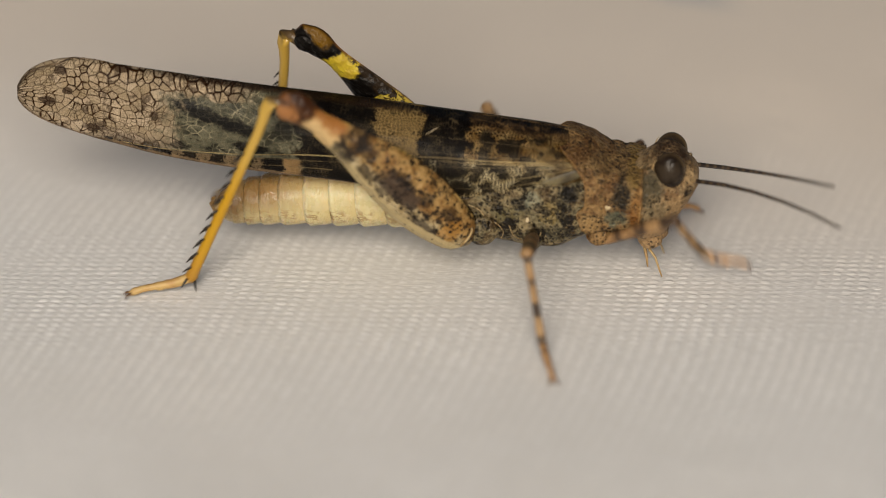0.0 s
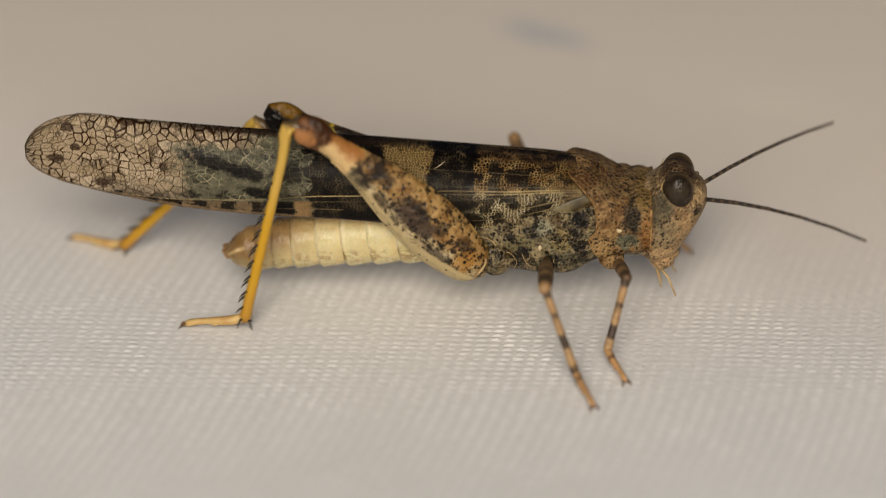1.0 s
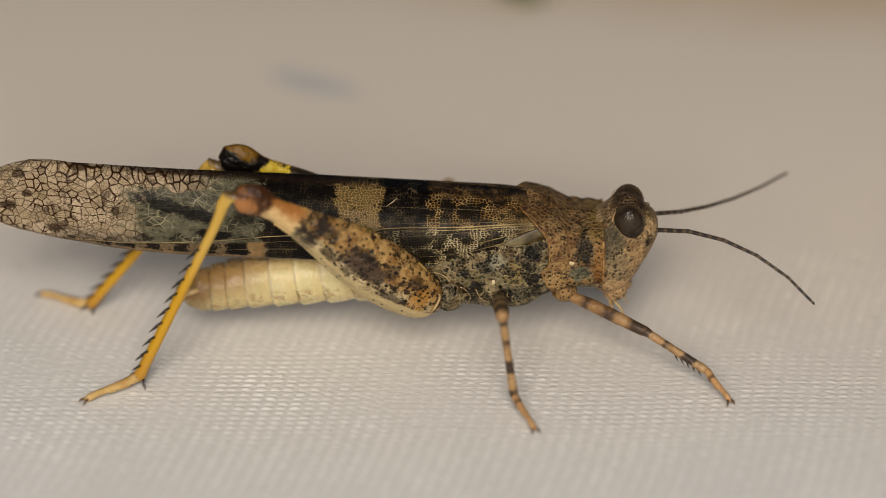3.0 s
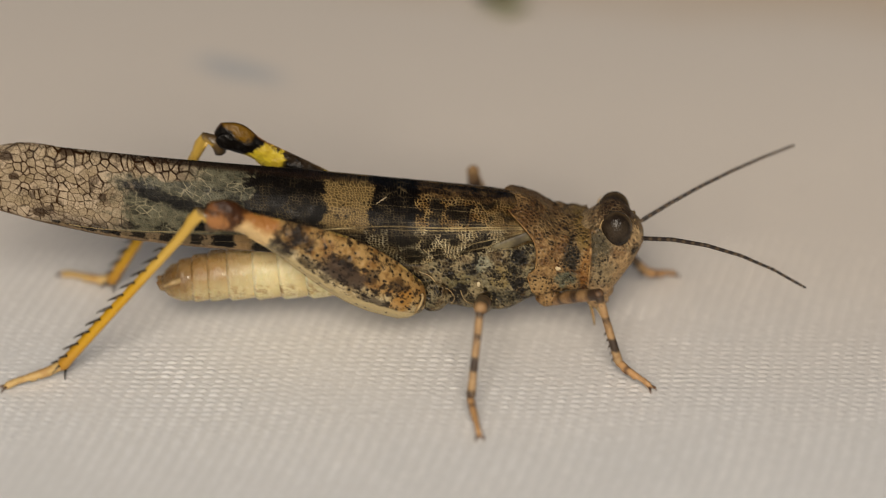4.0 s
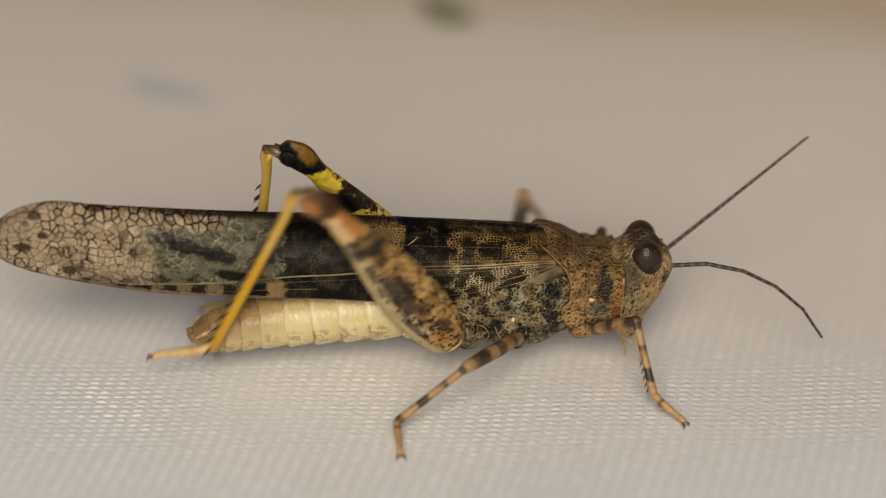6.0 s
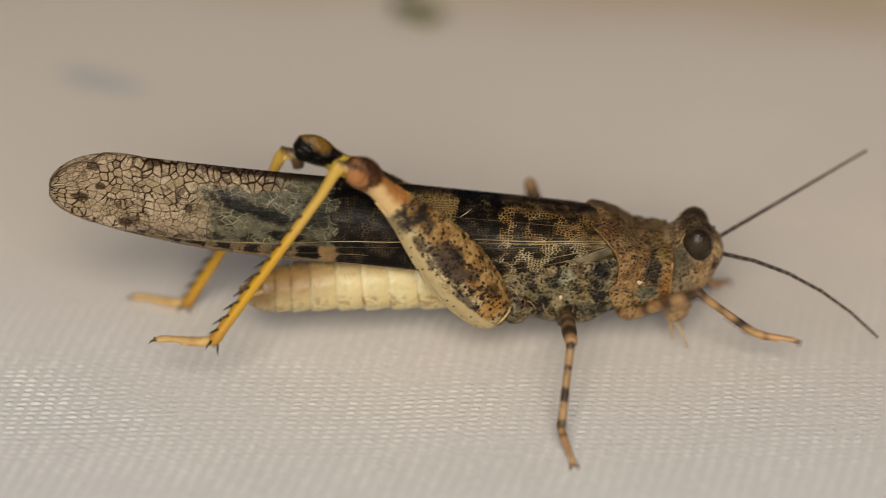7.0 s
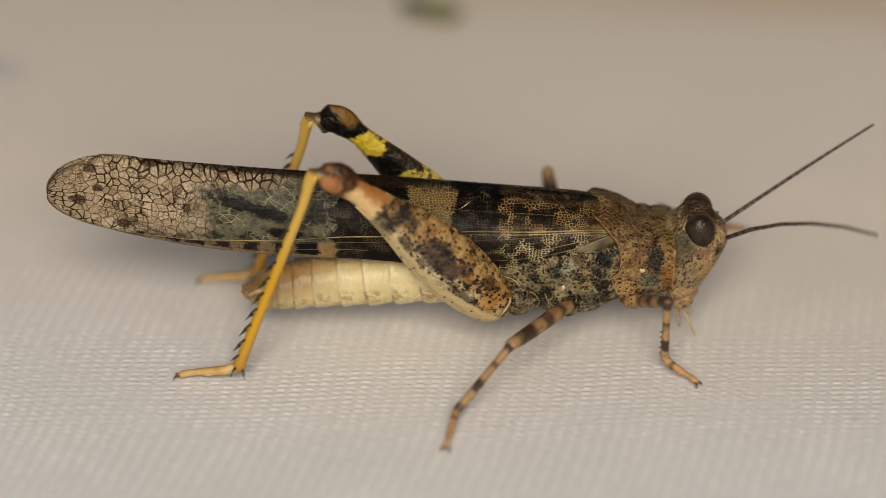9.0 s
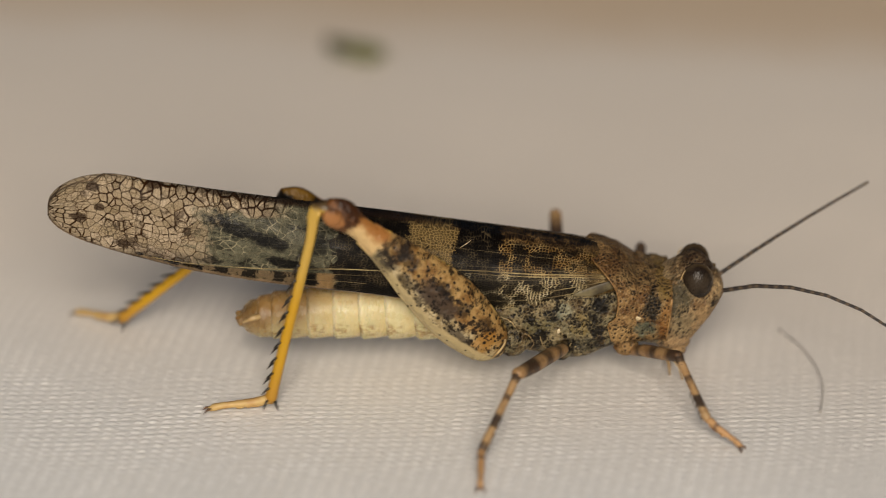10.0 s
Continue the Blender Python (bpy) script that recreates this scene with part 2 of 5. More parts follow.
    tip = s.step(s.math("ADD", edge, s.math("MULTIPLY", ragged, 3.0)), -16.0, -18.2)
    strip = s.math("MULTIPLY", s.step(wv, 0.20, 0.15), s.step(wu, -12.2, -14.2))
    open_part = s.math("MAXIMUM", tip, strip)
    # inner half: tan or whitish net full of dark holes, broken by black blocks
    tan = s.mix(s.step(s.noise(1.6, 4), 0.35, 0.65), (0.27, 0.185, 0.085), (0.46, 0.36, 0.195))
    white = s.mix(s.step(s.noise(1.8, 4), 0.35, 0.65), (0.40, 0.335, 0.20), (0.60, 0.545, 0.39))
    main = s.add("ShaderNodeMapRange")
    for val, sock in zip((s.u, -10.0, -1.0, 0.70, 0.42), main.inputs):
        s.link(val, sock)
    below = s.step(s.math("SUBTRACT", s.v, main.outputs[0]), -0.01, 0.03)
    net = s.mix(mesh, (0.012, 0.008, 0.004), s.mix(below, tan, white))
    band = s.mix(s.math("ADD", s.math("MULTIPLY", mesh, 0.55), 0.40), (0.03, 0.020, 0.009), s.mix(s.noise(1.4, 4), (0.29, 0.215, 0.105), (0.44, 0.355, 0.20)))
    dim = s.mix(s.math("MULTIPLY", mesh, s.step(s.noise(1.1, 4, 0.65, offset=14.0), 0.43, 0.66, 0.04, 0.9)), black, (0.15, 0.125, 0.080))
    blot = s.step(s.noise(1.25, 5, 0.62, offset=73.0), 0.51, 0.55, 0.0, 0.92)
    for cu, cv, ru, rv in ((1.75, 0.22, 0.65, 0.10), (-1.4, 0.56, 0.9, 0.14), (0.1, 0.55, 0.36, 0.055), (1.6, 0.60, 0.42, 0.06), (3.0, 0.62, 0.36, 0.06), (-0.7, 0.83, 0.7, 0.12), (2.3, 0.02, 0.5, 0.06),
                           (-1.9, 0.05, 1.5, 0.05), (3.4, 0.10, 0.4, 0.06), (0.55, 0.20, 0.3, 0.06), (2.7, 0.36, 0.4, 0.05)):
        blot = s.math("MAXIMUM", blot, s.math("MULTIPLY", s.fleck(cu, cv, ru, rv, rim), 0.92))
    inner = s.mix(blot, net, dim)
    veiled = s.mix(s.step(s.noise(1.4, 4, 0.6, stretch=(0.25, 1, 2.4), offset=3.0), 0.4, 0.6), (0.045, 0.030, 0.014), (0.24, 0.175, 0.085))
    inner = s.mix(s.math("MULTIPLY", s.step(wu, 3.8, 5.2), 0.75), inner, veiled)
    inner = s.mix(s.math("MULTIPLY", s.step(wv, 0.11, 0.05), 0.8), inner, s.mix(s.step(s.noise(1.3, 4, 0.7, offset=41.0), 0.45, 0.55), (0.045, 0.030, 0.018), (0.19, 0.135, 0.075)))
    inner = s.mix(s.band(wu, -3.3, -0.7, 0.12), inner, s.mix(s.math("MULTIPLY", below, 0.5), dim, inner))
    inner = s.mix(s.band(wu, -5.9, -3.3, 0.10), inner, s.mix(s.step(wv, 0.45, 0.62), s.mix(s.step(s.noise(1.9, 4, 0.7, offset=21.0), 0.57, 0.63, 0.0, 0.85), band, dim), dim))
    inner = s.mix(s.step(wu, -5.75, -5.95), inner, dim)
    c = s.mix(s.step(edge, -9.6, -10.0), inner, middle)
    c = s.mix(open_part, c, outer)
    # front margin: a dark strip broken by pale blocks
    low = s.add("ShaderNodeMapRange")
    for val, sock in zip((s.u, -18.5, -10.0, 0.92, 0.74), low.inputs):
        s.link(val, sock)
    under = s.math("MULTIPLY", s.step(s.math("SUBTRACT", s.v, low.outputs[0]), -0.005, 0.02), s.band(s.u, -21.0, -9.75, 0.25))
    blocks = s.step(s.math("SINE", s.math("ADD", s.math("MULTIPLY", s.u, 4.0), s.math("MULTIPLY", ragged, 16.0))), 0.05, 0.5)
    lower_edge = s.step(s.math("ADD", s.v, s.math("MULTIPLY", ragged, 0.1)), 0.955, 0.975)
    margin = s.mix(blocks, s.mix(s.noise(1.9, 3, offset=4.0), black, (0.055, 0.046, 0.034)), s.mix(s.noise(1.7, 3), (0.12, 0.10, 0.072), (0.34, 0.27, 0.175)))
    margin = s.mix(s.math("MULTIPLY", lower_edge, 0.7), margin, (0.42, 0.33, 0.22))
    margin = s.mix(s.math("MULTIPLY", s.band(wu, -10.75, -9.8, 0.12), 0.85), margin, s.mix(s.noise(2.5, 4), (0.24, 0.17, 0.09), (0.46, 0.35, 0.21)))
    margin = s.mix(s.math("MULTIPLY", s.band(s.u, -11.9, -10.8, 0.12), s.step(s.v, 0.97, 0.95)), margin, black)
    c = s.mix(under, c, margin)
    # dark fold along the back
    ridge = s.math("MULTIPLY", s.step(s.v, 0.060, 0.025), s.step(s.u, -21.0, -15.0, 0.0, 0.85))
    c = s.mix(s.math("MULTIPLY", ridge, s.step(s.u, -2.0, -6.0)), c, s.mix(s.noise(1.3, 4), (0.022, 0.014, 0.009), (0.105, 0.068, 0.040)))
    relief = s.math("ADD", s.math("MULTIPLY", s.math("MAXIMUM", strong, weak), open_part), mesh)
    s.bump(s.math("ADD", relief, s.math("MULTIPLY", s.noise(1.1, 3, stretch=(0.3, 1, 2.0)), 1.2)), 0.06)
    clear = s.math("MULTIPLY", s.math("MULTIPLY", open_part, s.math("SUBTRACT", 1.0, s.math("MAXIMUM", veins, stain))), 0.30)
    s.link(s.math("SUBTRACT", 1.0, clear), s.bsdf.inputs["Alpha"])
    return s.finish(c, s.step(s.noise(1.4, 4), 0.35, 0.65, 0.34, 0.55), 1.33)


def femur_material(side, bend):
    """Hind femur: freckled outside with a cream lower half, yellow with black bands inside, rusty knee."""
    s = Shade("hind_femur_skin", 0.42, 0.22)
    s.z = s.math("SUBTRACT", s.z, s.step(s.x, 0.0, 11.5, 0.0, bend))
    wx = s.math("ADD", s.x, s.math("MULTIPLY", s.math("SUBTRACT", s.noise(1.1, 5, 0.7, offset=6.0), 0.5), 1.6))
    wz = s.math("ADD", s.z, s.math("MULTIPLY", s.math("SUBTRACT", s.noise(1.2, 5, 0.7, offset=2.0), 0.5), 1.3))
    rag = s.math("MULTIPLY", s.math("SUBTRACT", s.noise(1.7, 5, 0.7, offset=11.0), 0.5), 1.5)
    # tan above, cream below, greyish brown patch in the middle
    tan = s.mix(s.step(s.noise(1.5, 5, 0.7), 0.38, 0.6), (0.27, 0.18, 0.085), (0.43, 0.325, 0.175))
    cream = s.mix(s.step(s.noise(1.3, 5, 0.7, offset=77.0), 0.38, 0.6), (0.36, 0.30, 0.185), (0.58, 0.52, 0.37))
    out = s.mix(s.step(wz, 0.35, -0.25), tan, cream)
    out = s.mix(s.math("MULTIPLY", s.spot(4.8, 0.15, 1.6, 0.65, 0.25, "z", rag), 0.9), out, s.mix(s.noise(2.2, 4), (0.045, 0.033, 0.026), (0.13, 0.10, 0.08)))
    out = s.mix(s.math("MULTIPLY", s.spot(2.2, -0.75, 1.0, 0.5, 0.3, "z", rag), 0.8), out, (0.115, 0.098, 0.075))
    out = s.mix(s.math("MULTIPLY", s.spot(0.9, -0.1, 0.6, 0.9, 0.3, "z", rag), 0.7), out, (0.38, 0.24, 0.09))
    for cx, cz, rx, rz in ((7.6, 0.7, 0.7, 0.45), (7.0, -0.35, 0.55, 0.3), (5.6, -0.75, 0.35, 0.28), (3.2, 0.75, 0.4, 0.45), (1.6, 0.9, 0.5, 0.35), (5.0, 0.9, 0.6, 0.3)):
        out = s.mix(s.math("MULTIPLY", s.spot(cx, cz, rx, rz, 0.3, "z", rag), 0.6), out, (0.022, 0.014, 0.009))
    out = s.mix(s.step(s.noise(2.1, 6, 0.75, offset=12.0), 0.52, 0.56, 0.0, 0.85), out, (0.022, 0.014, 0.009))
    pits = s.cells(2.7, "F1", stretch=(1, 1, 1.3))
    out = s.mix(s.step(pits, 0.19, 0.31, 0.95, 0.0), out, (0.014, 0.009, 0.006))
    out = s.mix(s.step(s.cells(1.6, "F1", offset=61.0), 0.13, 0.21, 0.95, 0.0), out, (0.008, 0.006, 0.005))
    # pale keel with a row of dots
    keel = s.mix(s.step(s.cells(2.2, "F1", offset=8.0), 0.12, 0.20, 0.9, 0.0), (0.50, 0.435, 0.28), (0.030, 0.022, 0.015))
    under = s.math("ADD", s.z, s.math("MULTIPLY", s.math("ABSOLUTE", s.math("SUBTRACT", s.x, 4.2)), -0.13))
    out = s.mix(s.math("MULTIPLY", s.step(s.math("ADD", under, s.math("MULTIPLY", rag, 0.25)), -0.92, -1.12), 0.95), out, keel)
    # dark girdle and two-coloured ring before the knee
    out = s.mix(s.math("MULTIPLY", s.band(wx, 8.0, 9.3, 0.3), s.math("MULTIPLY", s.step(s.noise(1.6, 5, 0.7, offset=50.0), 0.38, 0.52, 0.3, 0.95), s.step(wz, -0.9, -0.2, 0.35, 1.0))), out, (0.036, 0.028, 0.022))
    ring = s.mix(s.step(wz, 0.0, 0.7), (0.62, 0.50, 0.31), (0.38, 0.225, 0.105))
    ring = s.mix(s.step(s.math("ADD", s.z, s.math("MULTIPLY", rag, 0.3)), 0.85, 1.1), ring, (0.44, 0.30, 0.15))
    out = s.mix(s.step(wx, 9.2, 9.6), out, ring)
    knee = s.mix(s.step(s.noise(1.2, 5, 0.7), 0.4, 0.6), (0.10, 0.056, 0.030), (0.26, 0.15, 0.075))
    knee = s.mix(s.step(wz, 0.2, 0.6, 0.0, 0.8), knee, (0.055, 0.026, 0.012))
    knee = s.mix(s.math("MULTIPLY", s.spot(12.7, -0.4, 0.7, 0.5, 0.3, "z", rag), 0.85), knee, (0.42, 0.26, 0.14))
    out = s.mix(s.step(wx, 11.2, 11.7), out, knee)
    # inner face
    wob = s.math("ADD", s.math("ADD", s.x, s.math("MULTIPLY", s.z, 0.35)), s.math("MULTIPLY", s.math("SUBTRACT", s.noise(1.3, 4), 0.5), 1.1))
    yellow = s.mix(s.step(s.noise(1.2, 4), 0.4, 0.6), (0.58, 0.50, 0.13), (0.50, 0.41, 0.12))
    night = s.mix(s.noise(2.0, 3), (0.006, 0.005, 0.004), (0.020, 0.015, 0.011))
    ins = s.mix(s.band(wob, 7.8, 9.45, 0.10), yellow, night)
    lower = s.mix(s.step(s.noise(1.8, 4, 0.7, offset=19.0), 0.50, 0.60), (0.32, 0.225, 0.115), night)
    upper = s.mix(s.step(s.noise(2.2, 4, 0.7, offset=29.0), 0.58, 0.66), (0.50, 0.43, 0.15), (0.12, 0.08, 0.03))
    ins = s.mix(s.step(wob, 7.8, 7.65), ins, s.mix(s.step(wz, -0.05, 0.12), lower, upper))
    ins = s.mix(s.band(wob, 2.6, 5.4, 0.2), ins, (0.050, 0.034, 0.016))
    ins = s.mix(s.math("MULTIPLY", s.step(s.z, 0.72, 0.9), s.step(s.noise(1.6, 4, 0.7, offset=3.0), 0.46, 0.54)), ins, (0.045, 0.030, 0.014))
    ins = s.mix(s.step(wob, 11.15, 11.35), ins, night)
    crest = s.math("MULTIPLY", s.step(wob, 11.6, 12.0), s.step(s.math("ADD", s.z, s.math("MULTIPLY", rag, 0.5)), 0.25, 0.5))
    ins = s.mix(crest, ins, s.mix(s.noise(1.6, 4), (0.08, 0.048, 0.020), (0.33, 0.225, 0.065)))
    c = s.mix(s.step(s.math("MULTIPLY", s.y, side), -0.12, 0.12), ins, out)
    ribs = s.math("SINE", s.math("ADD", s.math("MULTIPLY", s.x, 7.0), s.math("MULTIPLY", s.math("ABSOLUTE", s.z), 6.0)))
    s.bump(s.math("ADD", s.math("MULTIPLY", ribs, 0.25), s.math("ADD", pits, s.noise(5, 3))), 0.06)
    return s.finish(c, None, 1.38)


def hind_tibia_material():
    s = Shade("hind_tibia_skin", 0.38, 0.5)
    c = s.mix(s.step(s.x, 3.0, 6.5), (0.43, 0.275, 0.050), (0.42, 0.228, 0.005))
    c = s.mix(s.step(s.x, 9.5, 12.5), c, (0.36, 0.18, 0.016))
    c = s.mix(s.math("MAXIMUM", s.step(s.x, 0.0, -0.3), s.step(s.z, -0.25, -0.5)), c, (0.075, 0.046, 0.018))
    c = s.mix(s.step(s.cells(0.9, "F1"), 0.12, 0.25, 0.6, 0.0), c, (0.20, 0.10, 0.03))
    s.bump(s.noise(4, 3), 0.04)
    return s.finish(c)


def banded(name, pale, dark, orange, bands, soft=0.12):
    """Legs ringed with dark bands, given as (from, to) along the limb."""
    s = Shade(name, 0.5, 0.4)
    c = s.mix(s.noise(1.3, 3), pale, orange)
    w = s.math("ADD", s.x, s.math("MULTIPLY", s.math("SUBTRACT", s.noise(2.0, 2), 0.5), 0.5))
    for a, b in bands:
        c = s.mix(s.math("MULTIPLY", s.band(w, a, b, soft), s.step(s.noise(1.1, 3, offset=a * 7.0), 0.3, 0.5, 0.35, 1.0)), c, dark)
    c = s.mix(s.step(s.noise(1.7, 4, 0.65, offset=33.0), 0.50, 0.62, 0.0, 0.6), c, tuple(0.5 * (a + b) for a, b in zip(dark, orange)))
    c = s.mix(s.step(s.cells(3.2, "F1"), 0.1, 0.22, 0.7, 0.0), c, dark)
    s.bump(s.noise(5, 3), 0.05)
    return s.finish(c)


def plain(name, a, b, scale=1.5, rough=0.5, spec=0.4, depth=0.03):
    s = Shade(name, rough, spec)
    s.bump(s.noise(scale * 3, 3), depth)
    return s.finish(s.mix(s.step(s.noise(scale, 4), 0.35, 0.65), a, b))


def abdomen_material():
    s = Shade("abdomen_skin", 0.26, 0.5)
    s.bsdf.inputs["Subsurface Weight"].default_value = 0.35
    s.bsdf.inputs["Subsurface Radius"].default_value = (1.0, 0.6, 0.3)
    s.bsdf.inputs["Subsurface Scale"].default_value = 0.6 * MM
    gen = s.add("ShaderNodeSeparateXYZ")
    s.link(s.add("ShaderNodeTexCoord").outputs["Generated"], gen.inputs[0])
    gx, _, gz = gen.outputs
    gxw = s.math("ADD", gx, s.math("MULTIPLY", s.math("SUBTRACT", s.noise(0.9, 4), 0.5), 0.35))
    c = s.mix(s.noise(0.8, 4), (0.44, 0.375, 0.19), (0.60, 0.54, 0.32))
    c = s.mix(s.math("MULTIPLY", s.step(gxw, 0.35, 0.95), 0.45), c, (0.50, 0.36, 0.15))
    c = s.mix(s.math("MULTIPLY", s.band(gxw, -0.1, 0.16, 0.08), 0.5), c, (0.80, 0.73, 0.52))
    blotch = s.math("MULTIPLY", s.band(gz, 0.18, 0.46, 0.08), s.band(gxw, 0.08, 0.55, 0.1))
    blotch = s.math("MULTIPLY", blotch, s.step(s.noise(2.4, 4, 0.7, stretch=(0.7, 1, 1.6)), 0.46, 0.56))
    c = s.mix(s.math("MULTIPLY", blotch, 0.75), c, (0.24, 0.14, 0.05))
    tail = s.step(s.math("ADD", s.x, s.math("MULTIPLY", s.noise(0.9, 3), 1.6)), -7.6, -11.6)
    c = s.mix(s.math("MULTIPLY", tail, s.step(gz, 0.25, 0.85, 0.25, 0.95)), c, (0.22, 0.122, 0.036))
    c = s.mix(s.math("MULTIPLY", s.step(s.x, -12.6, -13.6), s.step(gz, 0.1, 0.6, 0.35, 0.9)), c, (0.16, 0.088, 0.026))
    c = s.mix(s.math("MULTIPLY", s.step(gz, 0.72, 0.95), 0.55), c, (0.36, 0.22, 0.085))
    s.bump(s.math("ADD", s.noise(2.2, 4, 0.65, stretch=(2.2, 1, 0.6)), s.math("MULTIPLY", s.noise(0.9, 2), 1.5)), 0.10)
    return s.finish(c, s.step(s.noise(1.5, 3), 0.35, 0.65, 0.18, 0.42))


def eye_material():
    s = Shade("compound_eye_surface", 0.25, 0.2)
    c = s.mix(s.step(s.noise(1.1, 4), 0.35, 0.65), (0.009, 0.006, 0.004), (0.030, 0.021, 0.013))
    c = s.mix(s.step(s.noise(1.7, 5, 0.65, offset=7.0), 0.5, 0.6, 0.0, 0.85), c, (0.014, 0.009, 0.006))
    c = s.mix(s.step(s.cells(3.4, "F1"), 0.10, 0.26, 0.75, 0.0), c, (0.012, 0.008, 0.006))
    c = s.mix(s.spot(10.62, 7.52, 0.87, 1.08, 0.10), (0.10, 0.065, 0.030), c)
    s.bump(s.cells(9.0, "F1"), 0.02)
    return s.finish(c)


def antenna_material():
    s = Shade("antenna_skin", 0.5, 0.35)
    ring = s.math("SINE", s.math("MULTIPLY", s.x, 11.0))
    return s.finish(s.mix(s.step(ring, 0.15, 0.75), (0.014, 0.010, 0.008), (0.085, 0.058, 0.036)))


CLOTH, THREAD = cloth_material(), thread_material()
HEAD = mottled("head_skin", (0.42, 0.335, 0.215), (0.25, 0.18, 0.108), (0.026, 0.017, 0.011), (0.235, 0.205, 0.140), 3.0, 4.0, 0.4, 0.5, 0.575,
               [(9.75, 6.6, 0.62, 1.2, (0.085, 0.082, 0.058), 0.8), (10.2, 5.0, 0.9, 0.8, (0.25, 0.22, 0.15), 0.6), (9.1, 4.6, 0.25, 2.2, (0.30, 0.215, 0.11), 0.7), (11.0, 8.5, 1.4, 1.0, (0.062, 0.038, 0.022), 0.95),
                (10.2, 3.2, 1.4, 0.9, (0.50, 0.38, 0.24), 0.85), (11.2, 5.0, 0.6, 1.0, (0.44, 0.33, 0.20), 0.7)], 0.15)
SADDLE = mottled("pronotum_skin", (0.36, 0.265, 0.150), (0.185, 0.120, 0.064), (0.012, 0.008, 0.005), (0.22, 0.185, 0.115), 21.0, 4.2, 0.35, 0.5, 0.57,
                 [(8.15, 6.3, 0.5, 1.0, (0.020, 0.022, 0.021), 0.9), (7.9, 4.9, 0.6, 0.55, (0.140, 0.155, 0.120), 0.85), (8.95, 5.6, 0.24, 1.3, (0.28, 0.150, 0.050), 0.45), (8.3, 8.0, 0.6, 0.4, (0.055, 0.050, 0.030), 0.7),
                  (8.75, 7.3, 0.4, 0.5, (0.27, 0.21, 0.10), 0.7), (6.5, 4.5, 0.6, 0.6, (0.42, 0.32, 0.18), 0.75), (5.3, 8.3, 1.0, 0.35, (0.10, 0.055, 0.025), 0.6)], 0.8)
THORAX = mottled("thorax_skin", (0.34, 0.295, 0.195), (0.115, 0.085, 0.048), (0.012, 0.009, 0.006), (0.215, 0.200, 0.138), 44.0, 3.9, 0.7, 0.42, 0.50,
                 [(5.2, 6.1, 0.6, 0.45, (0.008, 0.008, 0.008), 0.92), (2.6, 5.4, 0.5, 0.4, (0.010, 0.010, 0.010), 0.9), (4.3, 4.9, 0.7, 0.7, (0.28, 0.225, 0.105), 0.6), (4.7, 3.6, 0.8, 0.5, (0.052, 0.052, 0.040), 0.8),
                  (3.3, 5.7, 0.5, 0.5, (0.34, 0.35, 0.28), 0.7), (1.9, 4.6, 0.8, 0.5, (0.20, 0.185, 0.11), 0.6), (3.4, 3.6, 0.4, 0.5, (0.05, 0.036, 0.018), 0.7)], 0.75)
WING = wing_material()
KNEE_LIFT = {-1: 0.55, 1: 1.15}
FEMUR_R, FEMUR_L = femur_material(1, KNEE_LIFT[-1]), femur_material(-1, KNEE_LIFT[1])
TIBIA = hind_tibia_material()
TARSUS = plain("tarsus_skin", (0.50, 0.35, 0.14), (0.40, 0.235, 0.08), 1.4)
FORE_TARSUS = banded("fore_tarsus_skin", (0.48, 0.30, 0.14), (0.10, 0.05, 0.025), (0.38, 0.20, 0.08), [(0.55, 0.85)])
LIMB_FEMUR = banded("limb_femur_skin", (0.32, 0.21, 0.10), (0.040, 0.022, 0.012), (0.23, 0.115, 0.042), [(0.9, 1.4), (2.2, 3.0), (3.9, 5.6)], 0.3)
LIMB_TIBIA = banded("limb_tibia_skin", (0.36, 0.25, 0.125), (0.034, 0.020, 0.012), (0.28, 0.15, 0.06), [(-0.3, 0.6), (1.5, 1.8), (2.7, 3.5), (4.6, 5.2)])
ABDOMEN = abdomen_material()
EYE = eye_material()
ANTENNA = antenna_material()
SPINE = plain("spine_tip", (0.010, 0.008, 0.006), (0.030, 0.020, 0.012), 2.0, 0.35)
CLAW = plain("claw_skin", (0.045, 0.022, 0.010), (0.16, 0.075, 0.03), 3.0, 0.35)
PALE = plain("pale_cuticle", (0.46, 0.36, 0.21), (0.60, 0.50, 0.33), 2.0, 0.4)
BASE_PLATE = plain("wing_base_skin", (0.050, 0.038, 0.020), (0.17, 0.14, 0.072), 0.9, 0.5)
PALP = plain("palp_skin", (0.30, 0.19, 0.08), (0.40, 0.29, 0.14), 2.0, 0.4)
VEIN = plain("wing_vein_skin", (0.12, 0.085, 0.036), (0.38, 0.29, 0.135), 0.6, 0.45, 0.2)
VEIN_DIM = plain("fine_vein_skin", (0.040, 0.030, 0.016), (0.17, 0.125, 0.06), 0.6, 0.45, 0.2)
RIM = plain("wing_rim_skin", (0.035, 0.022, 0.012), (0.12, 0.075, 0.035), 0.7, 0.4)
RIDGE = plain("pronotum_edge_skin", (0.16, 0.075, 0.022), (0.34, 0.20, 0.07), 1.6, 0.4)
SUTURE = plain("suture_skin", (0.20, 0.13, 0.052), (0.40, 0.29, 0.14), 2.0, 0.4)
BUG = plain("leafhopper_skin", (0.085, 0.10, 0.030), (0.15, 0.15, 0.055), 0.9, 0.4)
BUG_DARK = plain("leafhopper_dark", (0.035, 0.035, 0.014), (0.06, 0.055, 0.025), 1.2, 0.4)
HAIR = plain("hair_fibre", (0.30, 0.27, 0.24), (0.40, 0.37, 0.33), 1.0, 0.5)
